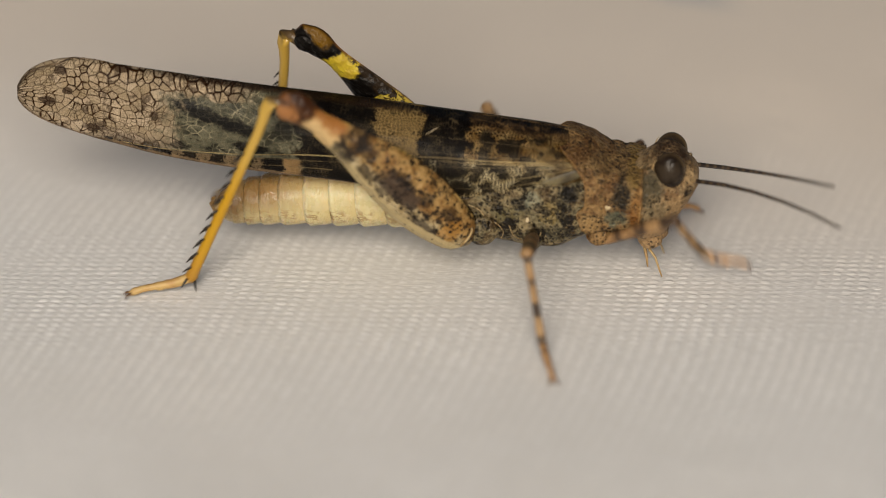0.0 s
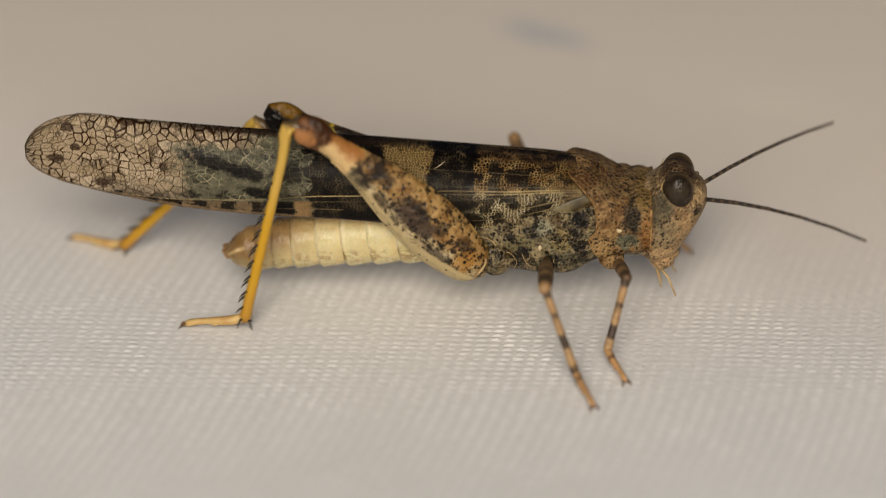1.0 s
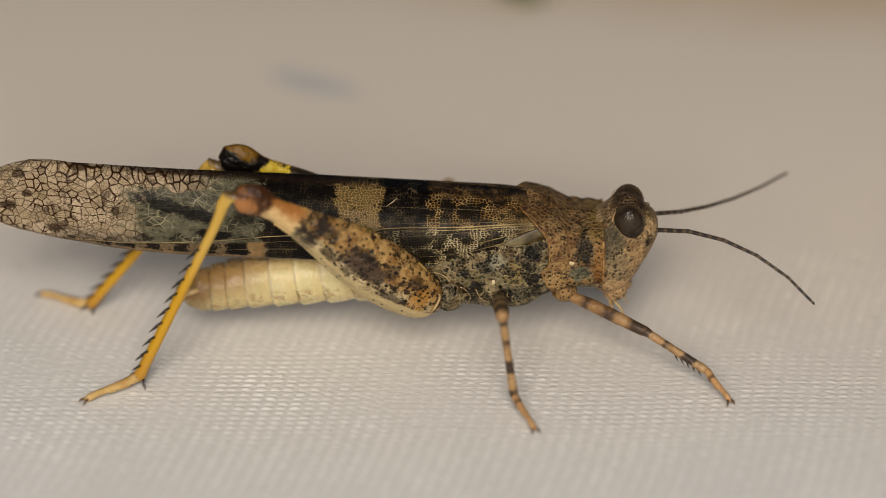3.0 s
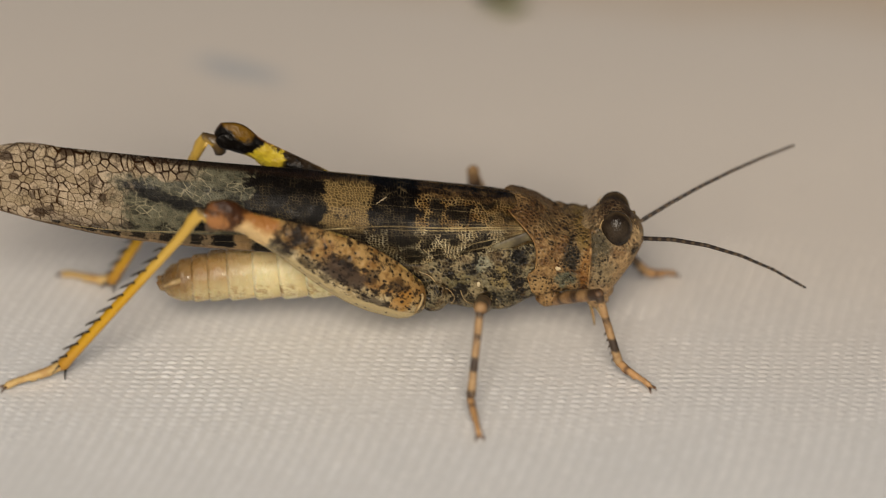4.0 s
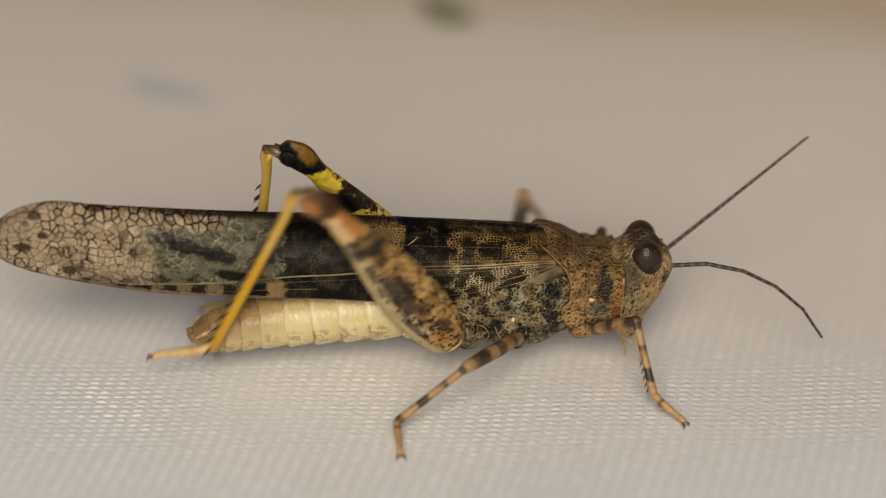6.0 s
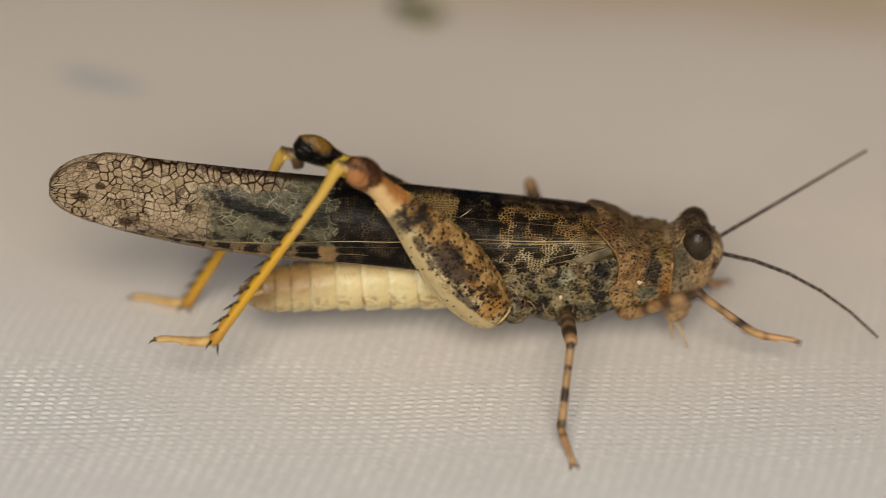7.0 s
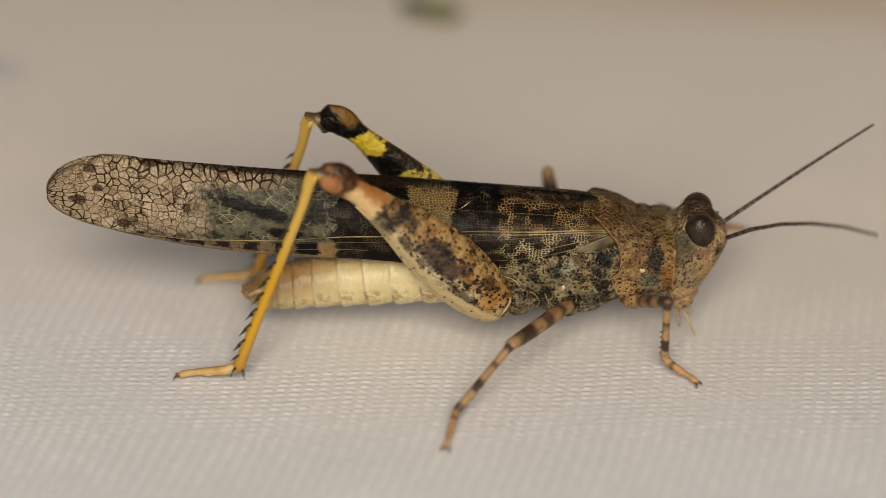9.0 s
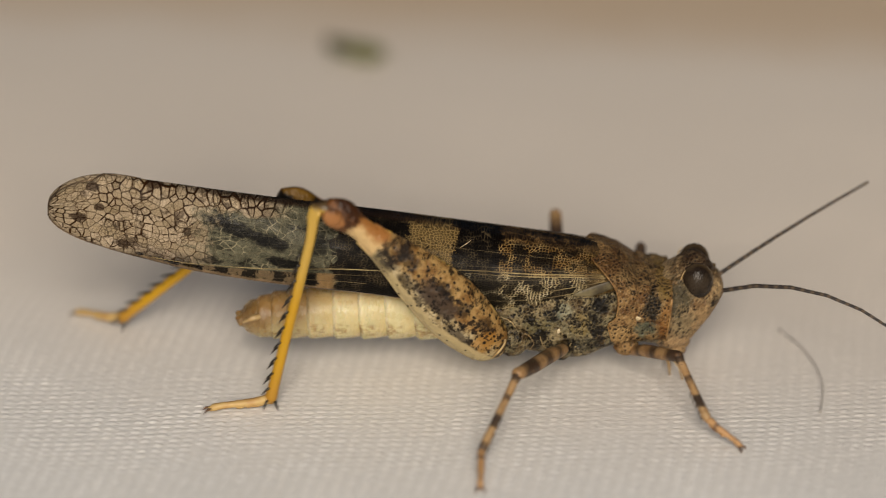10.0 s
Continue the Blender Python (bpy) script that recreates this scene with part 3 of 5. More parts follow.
SOIL = plain("dry_soil", (0.22, 0.16, 0.10), (0.32, 0.25, 0.17), 0.02, 0.9, 0.2, 0.5)


# ---- mesh helpers ----
def curve(x, stations):
    """Smooth value at x through a few (x, value) stations in rising order."""
    if x <= stations[0][0]:
        return stations[0][1]
    if x >= stations[-1][0]:
        return stations[-1][1]
    n = len(stations)
    slope = []
    for i in range(n):
        a, b = stations[max(i - 1, 0)], stations[min(i + 1, n - 1)]
        slope.append((b[1] - a[1]) / (b[0] - a[0]))
    for i in range(n - 1):
        (x0, v0), (x1, v1) = stations[i], stations[i + 1]
        if x0 <= x <= x1:
            h = x1 - x0
            u = (x - x0) / h
            return ((2 * u**3 - 3 * u**2 + 1) * v0 + (u**3 - 2 * u**2 + u) * h * slope[i]
                    + (3 * u**2 - 2 * u**3) * v1 + (u**3 - u**2) * h * slope[i + 1])


def rings_to_bm(rings, caps=True, closed=True):
    bm = bmesh.new()
    rows = [[bm.verts.new(Vector(p) * MM) for p in ring] for ring in rings]
    for a, b in zip(rows, rows[1:]):
        n = len(a)
        for i in range(n if closed else n - 1):
            bm.faces.new((a[i], a[(i + 1) % n], b[(i + 1) % n], b[i]))
    if caps and closed:
        bm.faces.new(rows[0])
        bm.faces.new(rows[-1])
    bmesh.ops.recalc_face_normals(bm, faces=bm.faces)
    for f in bm.faces:
        f.smooth = True
    return bm


def oval(x, zc, hw, hh, n=24, power=2.0, lean=0.0, yc=0.0):
    ring = []
    for i in range(n):
        a = 2 * math.pi * i / n
        c, s = math.cos(a), math.sin(a)
        y = hw * math.copysign(abs(c) ** (2 / power), c)
        z = hh * math.copysign(abs(s) ** (2 / power), s)
        ring.append((x + lean * z, yc + y, zc + z))
    return ring


def tube(points, radii, n=8):
    """A round limb swept along points."""
    pts = [Vector(p) for p in points]
    rings = []
    for i, p in enumerate(pts):
        d = (pts[min(i + 1, len(pts) - 1)] - pts[max(i - 1, 0)]).normalized()
        side = d.cross(Vector((0.13, 0.31, 0.94))).normalized()
        up = side.cross(d)
        rings.append([p + (side * math.cos(2 * math.pi * k / n) + up * math.sin(2 * math.pi * k / n)) * radii[i] for k in range(n)])
    return rings_to_bm(rings)


def blob(centre, radii, rough=0.0, n=16):
    bm = bmesh.new()
    bmesh.ops.create_uvsphere(bm, u_segments=n, v_segments=max(6, n * 2 // 3), radius=1.0)
    for v in bm.verts:
        k = 1 + rough * noise.noise(v.co * 2.3)
        v.co = (Vector(centre) + Vector((v.co.x * radii[0], v.co.y * radii[1], v.co.z * radii[2])) * k) * MM
    for f in bm.faces:
        f.smooth = True
    return bm


def part(name, bm, material, parent, label=""):
    me = bpy.data.meshes.new(name)
    bm.to_mesh(me)
    bm.free()
    me.materials.append(material)
    ob = new(name, me)
    if parent is not None:
        ob.parent = parent
    if label:
        ob["label"] = label
    return ob


def share(ob, parent, m):
    """Another piece on the same mesh."""
    o = new(ob.name.split(".")[0], ob.data)
    o.parent = parent
    o.matrix_basis = m
    return o


# ---- setting: soil, cloth ----
def build_ground():
    bm = bmesh.new()
    bmesh.ops.create_grid(bm, x_segments=8, y_segments=8, size=150.0)
    for v in bm.verts:
        v.co.z = -0.020
    ground = part("ground", bm, SOIL, None)
    tagged(ground, "dry brown soil under the spread cloth", "ground", kind="structure")


def sag(y):
    """The sheet falls away gently behind the insect."""
    y = min(max(y - 0.004, 0.0), 0.09)
    return -y * y if y < 0.045 else -0.045 ** 2 - 0.09 * (y - 0.045) * (1 - (y - 0.045) / 0.09)


def build_cloth():
    bm = bmesh.new()
    steps = [-0.8, -0.5, -0.3, -0.2, -0.14] + list(np.linspace(-0.1, 0.12, 111)) + [0.15, 0.2, 0.3, 0.5, 0.8]
    grid = [[bm.verts.new((x, y, 0)) for x in steps] for y in steps]
    for a, b in zip(grid, grid[1:]):
        for i in range(len(steps) - 1):
            bm.faces.new((a[i], a[i + 1], b[i + 1], b[i]))
    for v in bm.verts:
        r = max(0.0, math.hypot(v.co.x, v.co.y) - 0.12)
        rest = min(max((r - 0.3) / 0.35, 0.0), 1.0)
        z = -0.00019 + sag(v.co.y) + min(r * 0.05, 0.006) * noise.noise(v.co * 9.0)
        v.co.z = z + (-0.0195 - z) * rest * rest * (3 - 2 * rest)
    for f in bm.faces:
        f.smooth = True
    cloth = part("cloth_sheet", bm, CLOTH, None)
    tagged(cloth, "white woven cotton sheet with a faint tan band", "cloth", kind="structure")
    # the shiny weft floats that stand out of the weave where the insect walks
    pitch_x, pitch_y, slant = 0.78, 0.56, 0.125
    nu, nv = 5, 4
    u = np.linspace(-1, 1, nu)
    v = np.linspace(-1, 1, nv)
    uu, vv = np.meshgrid(u, v)
    cell = np.stack([uu.ravel() * 0.30, vv.ravel() * 0.22, np.zeros(nu * nv)], 1)
    lift = (1 - uu.ravel() ** 2) ** 0.7 * (1 - 0.75 * vv.ravel() ** 2)
    squeeze = 1 - 0.45 * uu.ravel() ** 4
    quads = np.array([[j * nu + i, j * nu + i + 1, (j + 1) * nu + i + 1, (j + 1) * nu + i] for j in range(nv - 1) for i in range(nu - 1)])
    rng = np.random.default_rng(7)
    verts, faces = [], []
    count = 0
    for j in range(int(-40 / pitch_y), int(33 / pitch_y)):
        for i in range(-110, 140):
            x = i * pitch_x + (j * slant) % pitch_x + 0.3 * math.sin(j * 0.11)
            y = j * pitch_y + 0.12 * math.sin(x * 0.35) + rng.normal(0, 0.015)
            if not (-56 < x < 76):
                continue
            x += rng.normal(0, 0.025)
            k = rng.uniform(0.45, 1.25) * (0.25 + 0.9 * max(0.0, 0.5 + noise.noise(Vector((x, y, 0)) * 0.12) + 0.6 * noise.noise(Vector((x, y, 7)) * 0.45)))
            k *= min(1.0, max(0.0, (33.0 - y) / 20.0))
            c = cell.copy()
            c[:, 0] = c[:, 0] * rng.uniform(0.88, 1.08) + x
            c[:, 1] = c[:, 1] * squeeze * rng.uniform(0.85, 1.1) + y + 0.02 * uu.ravel() * rng.normal(0, 1.0)
            c[:, 2] = -0.195 + 0.062 * lift * k + sag(y * MM) / MM
            verts.append(c)
            faces.append(quads + count)
            count += nu * nv
    me = bpy.data.meshes.new("weft_threads")
    me.from_pydata((np.concatenate(verts) * MM).tolist(), [], np.concatenate(faces).tolist())
    me.polygons.foreach_set("use_smooth", [True] * len(me.polygons))
    me.materials.append(THREAD)
    threads = new("weft_threads", me)
    threads.parent = cloth
    tagged(threads, kind="stuff")


# ---- the grasshopper, in its own space: x ahead, y to its left, z up, millimetres ----
HIPS = {"RH": (-0.6, -3.05, 3.33), "LH": (-0.99, 3.15, 3.11), "RM": (3.44, -2.82, 3.34), "LM": (3.44, 2.82, 3.34), "RF": (7.37, -1.75, 3.08), "LF": (7.37, 1.75, 3.08)}
LENGTHS = {"H": (13.55, 12.3, 3.5), "M": (5.98, 5.08, 2.91), "F": (4.71, 4.28, 2.45)}
POLES = {"RH": (-1.0, -0.12, 1.0), "LH": (0.0, -0.11, 1.0), "RM": (-0.45, -1.25, 0.85), "LM": (-0.1, 0.35, 1.3), "RF": (0.2, -0.6, 1.0), "LF": (0.2, 1.0, 0.8)}
WING_TOP = [(-21, 10.5), (-14.7, 10.1), (-8.3, 9.80), (-3.5, 9.50), (1.2, 9.20), (4.4, 8.90), (6.2, 8.45)]
WING_LOW = [(-21, 6.15), (-17.8, 5.7), (-13, 5.5), (-8.2, 5.55), (-4, 5.45), (-0.2, 5.35), (4.5, 6.2), (6.2, 7.0)]
WING_WIDE = [(-26, 0.55), (-20, 1.15), (-12, 2.0), (-5, 2.6), (1, 2.8), (4, 2.65), (6.2, 2.3)]


def wing_span(x):
    if x > -21:
        return curve(x, WING_TOP), curve(x, WING_LOW)
    s = min(1.0, (-21 - x) / 5.1)
    mid, half = 8.33 + 0.30 * math.sin(s * 2.6), 2.18 * math.sqrt(max(0.0, 1 - s ** 2.3))
    return mid + half, mid - half


def wing_point(x, v, side):
    """A point of the forewing's skin; v runs from the top edge to the lower one."""
    top, low = wing_span(x)
    z = top + (low - top) * v
    wide = curve(x, WING_WIDE)
    y = wide * (1 - (1 - min(v / 0.75, 1.0)) ** 2.4) ** 0.62
    y -= 0.25 * max(0.0, v - 0.75) / 0.25 * min(1.0, wide / 2)
    return (x, side * (y + 0.03), z + (0.0 if side < 0 else -0.12))


def on_wing(stations, side, n, out=0.02):
    """Points along a vein, given by (x, v) stations in rising x."""
    xa, xb = stations[0][0], stations[-1][0]
    pts = []
    for k in range(n):
        x = xb + (xa - xb) * k / (n - 1)
        p = wing_point(x, curve(x, stations), side)
        pts.append((p[0], p[1] + side * out, p[2]))
    return pts


def build_wing(gh, side):
    nu, nv = 84, 18
    xs = []
    for i in range(nu + 1):
        u = i / nu
        xs.append(6.2 - 32.25 * (u if u < 0.8 else 0.8 + 0.2 * math.sin((u - 0.8) / 0.2 * math.pi / 2)))
    bm = bmesh.new()
    uv = bm.loops.layers.uv.new("chart")
    grid = [[bm.verts.new(Vector(wing_point(x, k / nv, side)) * MM) for k in range(nv + 1)] for x in xs]
    for i in range(nu):
        for k in range(nv):
            corners = ((i, k), (i, k + 1), (i + 1, k + 1), (i + 1, k))
            f = bm.faces.new([grid[a][b] for a, b in corners])
            f.smooth = True
            for loop, (a, b) in zip(f.loops, corners):
                loop[uv].uv = (xs[a], b / nv)
    bmesh.ops.recalc_face_normals(bm, faces=bm.faces)
    wing = part("forewing", bm, WING, gh, "netted forewing, dark and tan at the base, clear towards the tip")
    solid = wing.modifiers.new("thickness", "SOLIDIFY")
    solid.thickness, solid.offset = 0.04 * MM, 0
    if side > 0:
        return
    main = [(-20.0, 0.95), (-17.9, 0.91), (-13.0, 0.78), (-10.0, 0.68), (-6.7, 0.60), (-2.2, 0.43), (1.2, 0.40), (4.4, 0.39), (5.8, 0.42)]
    for stations, r, material in (
            (main, 0.042, VEIN),
            ([(x, v + 0.035) for x, v in main[5:]], 0.042, VEIN),
            ([(-4.0, 0.46), (-2.2, 0.375), (1.2, 0.35), (4.4, 0.35), (5.6, 0.40)], 0.024, VEIN_DIM),
            ([(-16.0, 0.90), (-10.0, 0.76), (-6.7, 0.68), (-2.2, 0.55), (0.0, 0.50), (3.0, 0.46), (5.6, 0.46)], 0.020, VEIN_DIM),
            ([(-8.0, 0.22), (-3.0, 0.20), (1.0, 0.19), (3.4, 0.22), (5.2, 0.36)], 0.018, VEIN_DIM),
            ([(-6.0, 0.12), (-1.0, 0.10), (3.0, 0.12), (4.6, 0.25)], 0.016, VEIN_DIM),
            ([(-0.6, 0.72), (1.6, 0.68), (3.6, 0.60), (5.3, 0.52)], 0.030, VEIN),
            ([(-1.0, 0.84), (1.4, 0.80), (3.6, 0.72), (5.3, 0.62)], 0.030, VEIN),
            ([(-0.8, 0.96), (1.6, 0.93), (3.4, 0.90), (5.0, 0.80)], 0.040, VEIN),
            ([(-15.0, 0.97), (-11.0, 0.88), (-8.0, 0.84)], 0.022, VEIN_DIM)):
        n = 28
        part("vein", tube(on_wing(stations, side, n, 0.012), [r * (1 - 0.6 * k / (n - 1)) for k in range(n)], 6), material, wing)
    plate = []
    for k in range(9):
        x = 3.6 + 2.35 * k / 8
        (_, ya, za), (_, yb, zb) = wing_point(x, curve(x, [(3.6, 0.72), (5.0, 0.56), (6.0, 0.48)]), side), wing_point(x, curve(x, [(3.6, 0.78), (5.0, 0.84), (6.0, 0.80)]), side)
        plate.append(oval(x, (za + zb) / 2, 0.09, (za - zb) / 2, 14, 2.0, 0.0, (ya + yb) / 2 + 0.04 * side))
    part("wing_base_plate", rings_to_bm(plate), BASE_PLATE, wing, "smooth olive plate at the root of the wing")
    scar = [wing_point(x, v, side) for x, v in ((-2.95, 0.195), (-2.6, 0.15), (-2.25, 0.10))]
    part("scratch", tube([(x, y - 0.02, z) for x, y, z in scar], [0.012, 0.026, 0.010], 6), PALE, wing)
    rim = [wing_point(6.0 - 27.0 * k / 40, 1.0, side) for k in range(41)]
    tip = []
    for k in range(25):
        a = math.pi * k / 24
        s = math.sin(a)
        x = -21 - 5.05 * s ** 0.9
        top, low = wing_span(x)
        y = wing_point(x, 0.5, side)[1]
        tip.append((x, y if 3 < k < 21 else wing_point(x, 1.0 if k < 12 else 0.0, side)[1], low if k < 12 else top))
    part("vein", tube(rim, [0.035] * 41, 6), RIM, wing)
    part("vein", tube(tip, [0.045] * 25, 6), RIM, wing)


def build_head(gh):
    top = [(8.5, 7.4), (9.0, 7.65), (9.6, 8.2), (10.2, 8.62), (10.8, 8.62), (11.3, 8.28), (11.8, 7.75), (12.1, 7.45), (12.3, 6.95)]
    low = [(8.5, 3.4), (9.0, 2.9), (9.6, 2.55), (10.2, 2.8), (10.8, 3.45), (11.3, 4.25), (11.8, 5.2), (12.1, 5.85), (12.3, 6.35)]
    wide = [(8.5, 2.3), (9.3, 2.3), (10.2, 2.1), (11.0, 1.8), (11.6, 1.5), (12.0, 1.15), (12.3, 0.6)]
    rings = []
    for i in range(23):
        x = 8.5 + 3.8 * (1 - (1 - i / 22) ** 1.6)
        t, b = curve(x, top), curve(x, low)
        rings.append(oval(x, (t + b) / 2, curve(x, wide), (t - b) / 2, 32, 2.25))
    bm = rings_to_bm(rings)
    for v in bm.verts:
        q = v.co / MM
        v.co += Vector((0, 0.06, 0.06)) * MM * noise.noise(q * 1.6)
        # cheek groove under the eye
        if q.z < 6.6:
            v.co.y *= 1 - 0.05 * math.exp(-((q.x - 10.9 - (6.6 - q.z) * 0.12) / 0.16) ** 2)
    head = part("head", bm, HEAD, gh, "freckled brown head with greyish cheek")
    for s in (-1, 1):
        part("compound_eye", blob((10.65, 1.30 * s, 7.50), (0.92, 0.76, 1.10), 0.0, 24), EYE, head, "dark brown glossy eye")
        rim = [(10.65 + 0.95 * math.cos(a), 1.50 * s, 7.52 + 1.16 * math.sin(a)) for a in np.linspace(2.5, 4.3, 16)]
        part("eye_rim", tube(rim, [0.015 + 0.04 * math.sin(math.pi * k / 15) for k in range(16)], 6), PALP, head, "pale crescent along the back of the eye")
        part("ocellus", blob((11.72, 0.5 * s, 7.75), (0.12, 0.12, 0.12), 0, 10), EYE, head)
        part("antenna_socket", blob((11.92, 0.75 * s, 6.78 + 0.16 * s), (0.28, 0.25, 0.25), 0.05, 12), HEAD, head)
        part("mandible", blob((9.9, 0.85 * s, 3.0), (0.7, 0.6, 0.6), 0.1, 14), HEAD, head)
        part("palp", tube([(9.8, 0.9 * s, 2.5), (10.3, 1.25 * s, 2.0), (10.55, 1.4 * s, 1.4), (10.75, 1.45 * s, 0.95)], [0.08, 0.07, 0.055, 0.04], 8), PALP, head)
        part("palp", tube([(9.6, 0.6 * s, 2.4), (9.8, 0.85 * s, 1.8), (9.9, 0.95 * s, 1.25)], [0.10, 0.08, 0.05], 8), PALP, head)
    part("upper_lip", blob((10.4, 0, 3.15), (0.5, 0.8, 0.5), 0.08, 14), HEAD, head)
    return head


def build_pronotum(gh):
    top = [(3.9, 8.55), (5.1, 8.68), (6.0, 8.45), (7.3, 7.72), (8.6, 7.50), (9.25, 7.52)]
    low = [(5.6, 4.7), (6.3, 3.85), (7.0, 3.95), (7.8, 4.1), (9.2, 4.25)]
    nv, nu = 40, 26
    rings = []
    for i in range(nu + 1):
        u = i / nu
        ring = []
        for k in range(nv + 1):
            s = -1 + 2 * k / nv
            a = abs(s)
            # the hind margin is drawn out to a point over the back
            back = curve(a, [(0, 3.9), (0.25, 4.9), (0.5, 6.0), (0.75, 6.15), (0.88, 5.75), (1.0, 6.1)])
            x = back + (9.2 - back) * u
            t, b = curve(x, top), curve(x, low)
            waist = 6.9
            w = 2.82 - 0.14 * (x - 7) / 2 + 0.16 * (1 - u) ** 3
            if a < 0.55:
                q = a / 0.55 * math.pi / 2
                y, z = w * math.sin(q) ** 0.85, waist + (t - waist) * math.cos(q) ** 0.75
            else:
                q = (a - 0.55) / 0.45
                y, z = w * (1 - 0.10 * q * q), waist + (b - waist) * q
            groove = sum(d * math.exp(-((x - gx) / 0.13) ** 2) for gx, d in ((7.25, 0.13), (8.05, 0.10), (8.95, 0.05)))
            keel = 0.14 * math.exp(-(s / 0.035) ** 2)
            y, z = y * (1 - groove / 3), z - groove * (1 if a < 0.5 else 0) + keel
            n3 = noise.noise(Vector((x, s * 4, z)) * 1.7) * 0.06
            ring.append((x, math.copysign(y + n3, s), z + n3))
        rings.append(ring)
    saddle = part("pronotum", rings_to_bm(rings, closed=False), SADDLE, gh, "rough brown saddle-shaped shield behind the head")
    solid = saddle.modifiers.new("thickness", "SOLIDIFY")
    solid.thickness, solid.offset = 0.16 * MM, -1
    part("hind_rim", tube(rings[0], [0.028] * (nv + 1), 6), RIDGE, saddle)
    for s in (-1, 1):
        part("wart", blob((7.45, 2.70 * s, 5.6), (0.18, 0.08, 0.16), 0.3, 10), PALE, saddle)
        rim = [(9.2, s * 2.60 * (1 - 0.1 * q * q), 6.9 - 2.6 * q) for q in np.linspace(0, 1, 12)]
        part("front_rim", tube(rim, [0.08] * 12, 6), RIDGE, saddle)


def build_thorax(gh):
    top = [(-2, 7.2), (0, 7.5), (4, 7.8), (7, 7.2), (9, 7.0)]
    low = [(-2, 2.6), (-0.5, 2.55), (1.2, 2.35), (3.0, 2.15), (4.8, 2.2), (6.0, 2.9), (7.5, 3.3), (9, 3.2)]
    wide = [(-2, 2.1), (0, 2.65), (3, 2.85), (6, 2.6), (9, 2.1)]
    rings = []
    for i in range(40):
        x = -2 + 11 * i / 39
        t, b = curve(x, top), curve(x, low)
        rings.append(oval(x, (t + b) / 2, curve(x, wide), (t - b) / 2, 36, 2.9))
    bm = rings_to_bm(rings)
    for v in bm.verts:
        q = v.co / MM
        # slanting grooves between the side plates
        g = sum(math.exp(-((q.x - c - (q.z - 4) * 0.35) / 0.14) ** 2) for c in (0.9, 2.6, 4.2))
        v.co.y *= 1 - 0.09 * g + 0.02 * noise.noise(q * 1.3)
    thorax = part("thorax", bm, THORAX, gh, "grey-green and brown mottled side plates")
    for s in (-1, 1):
        def on_side(x, z, k=1.0):
            t, b = curve(x, top), curve(x, low)
            q = min(1.0, abs(z - (t + b) / 2) / ((t - b) / 2))
            return (x, s * k * curve(x, wide) * (1 - q ** 2.9) ** (1 / 2.9), z)

        part("spiracle", blob(on_side(3.05, 4.45), (0.10, 0.05, 0.16), 0.15, 10), PALE, thorax)
        for r, pts in ((0.034, ((-0.3, 4.95), (0.3, 4.75), (0.85, 4.15), (1.4, 4.0), (1.75, 3.45), (1.6, 2.8))),
                       (0.032, ((2.05, 4.0), (2.35, 3.3), (3.0, 2.95), (3.65, 3.1), (3.85, 3.7))),
                       (0.030, ((4.1, 3.5), (4.5, 3.0), (5.1, 3.1)))):
            line = []
            for q in np.linspace(0, len(pts) - 1, 6 * len(pts)):
                x, z = (curve(q, [(i, p[c]) for i, p in enumerate(pts)]) for c in (0, 1))
                line.append(on_side(x, z))
            part("suture", tube(line, [r * (0.75 + 0.4 * noise.noise(Vector(p) * 3)) for p in line], 6), SUTURE, thorax)
        part("side_lobe", blob(on_side(1.05, 3.45, 0.93), (0.62, 0.32, 0.6), 0.15, 16), THORAX, thorax)
        part("side_lobe", blob(on_side(4.4, 3.35, 0.9), (0.75, 0.35, 0.6), 0.15, 16), THORAX, thorax)
        # coxae, the short basal joints of the legs
        part("coxa", blob((0.55, 2.5 * s, 3.5), (0.95, 0.75, 0.95), 0.12, 16), THORAX, thorax)
        part("coxa", blob((3.4, 2.35 * s, 3.15), (0.62, 0.55, 0.70), 0.12, 16), THORAX, thorax)
        part("coxa", blob((7.05, 1.8 * s, 3.4), (0.72, 0.5, 0.62), 0.12, 16), SADDLE, thorax)


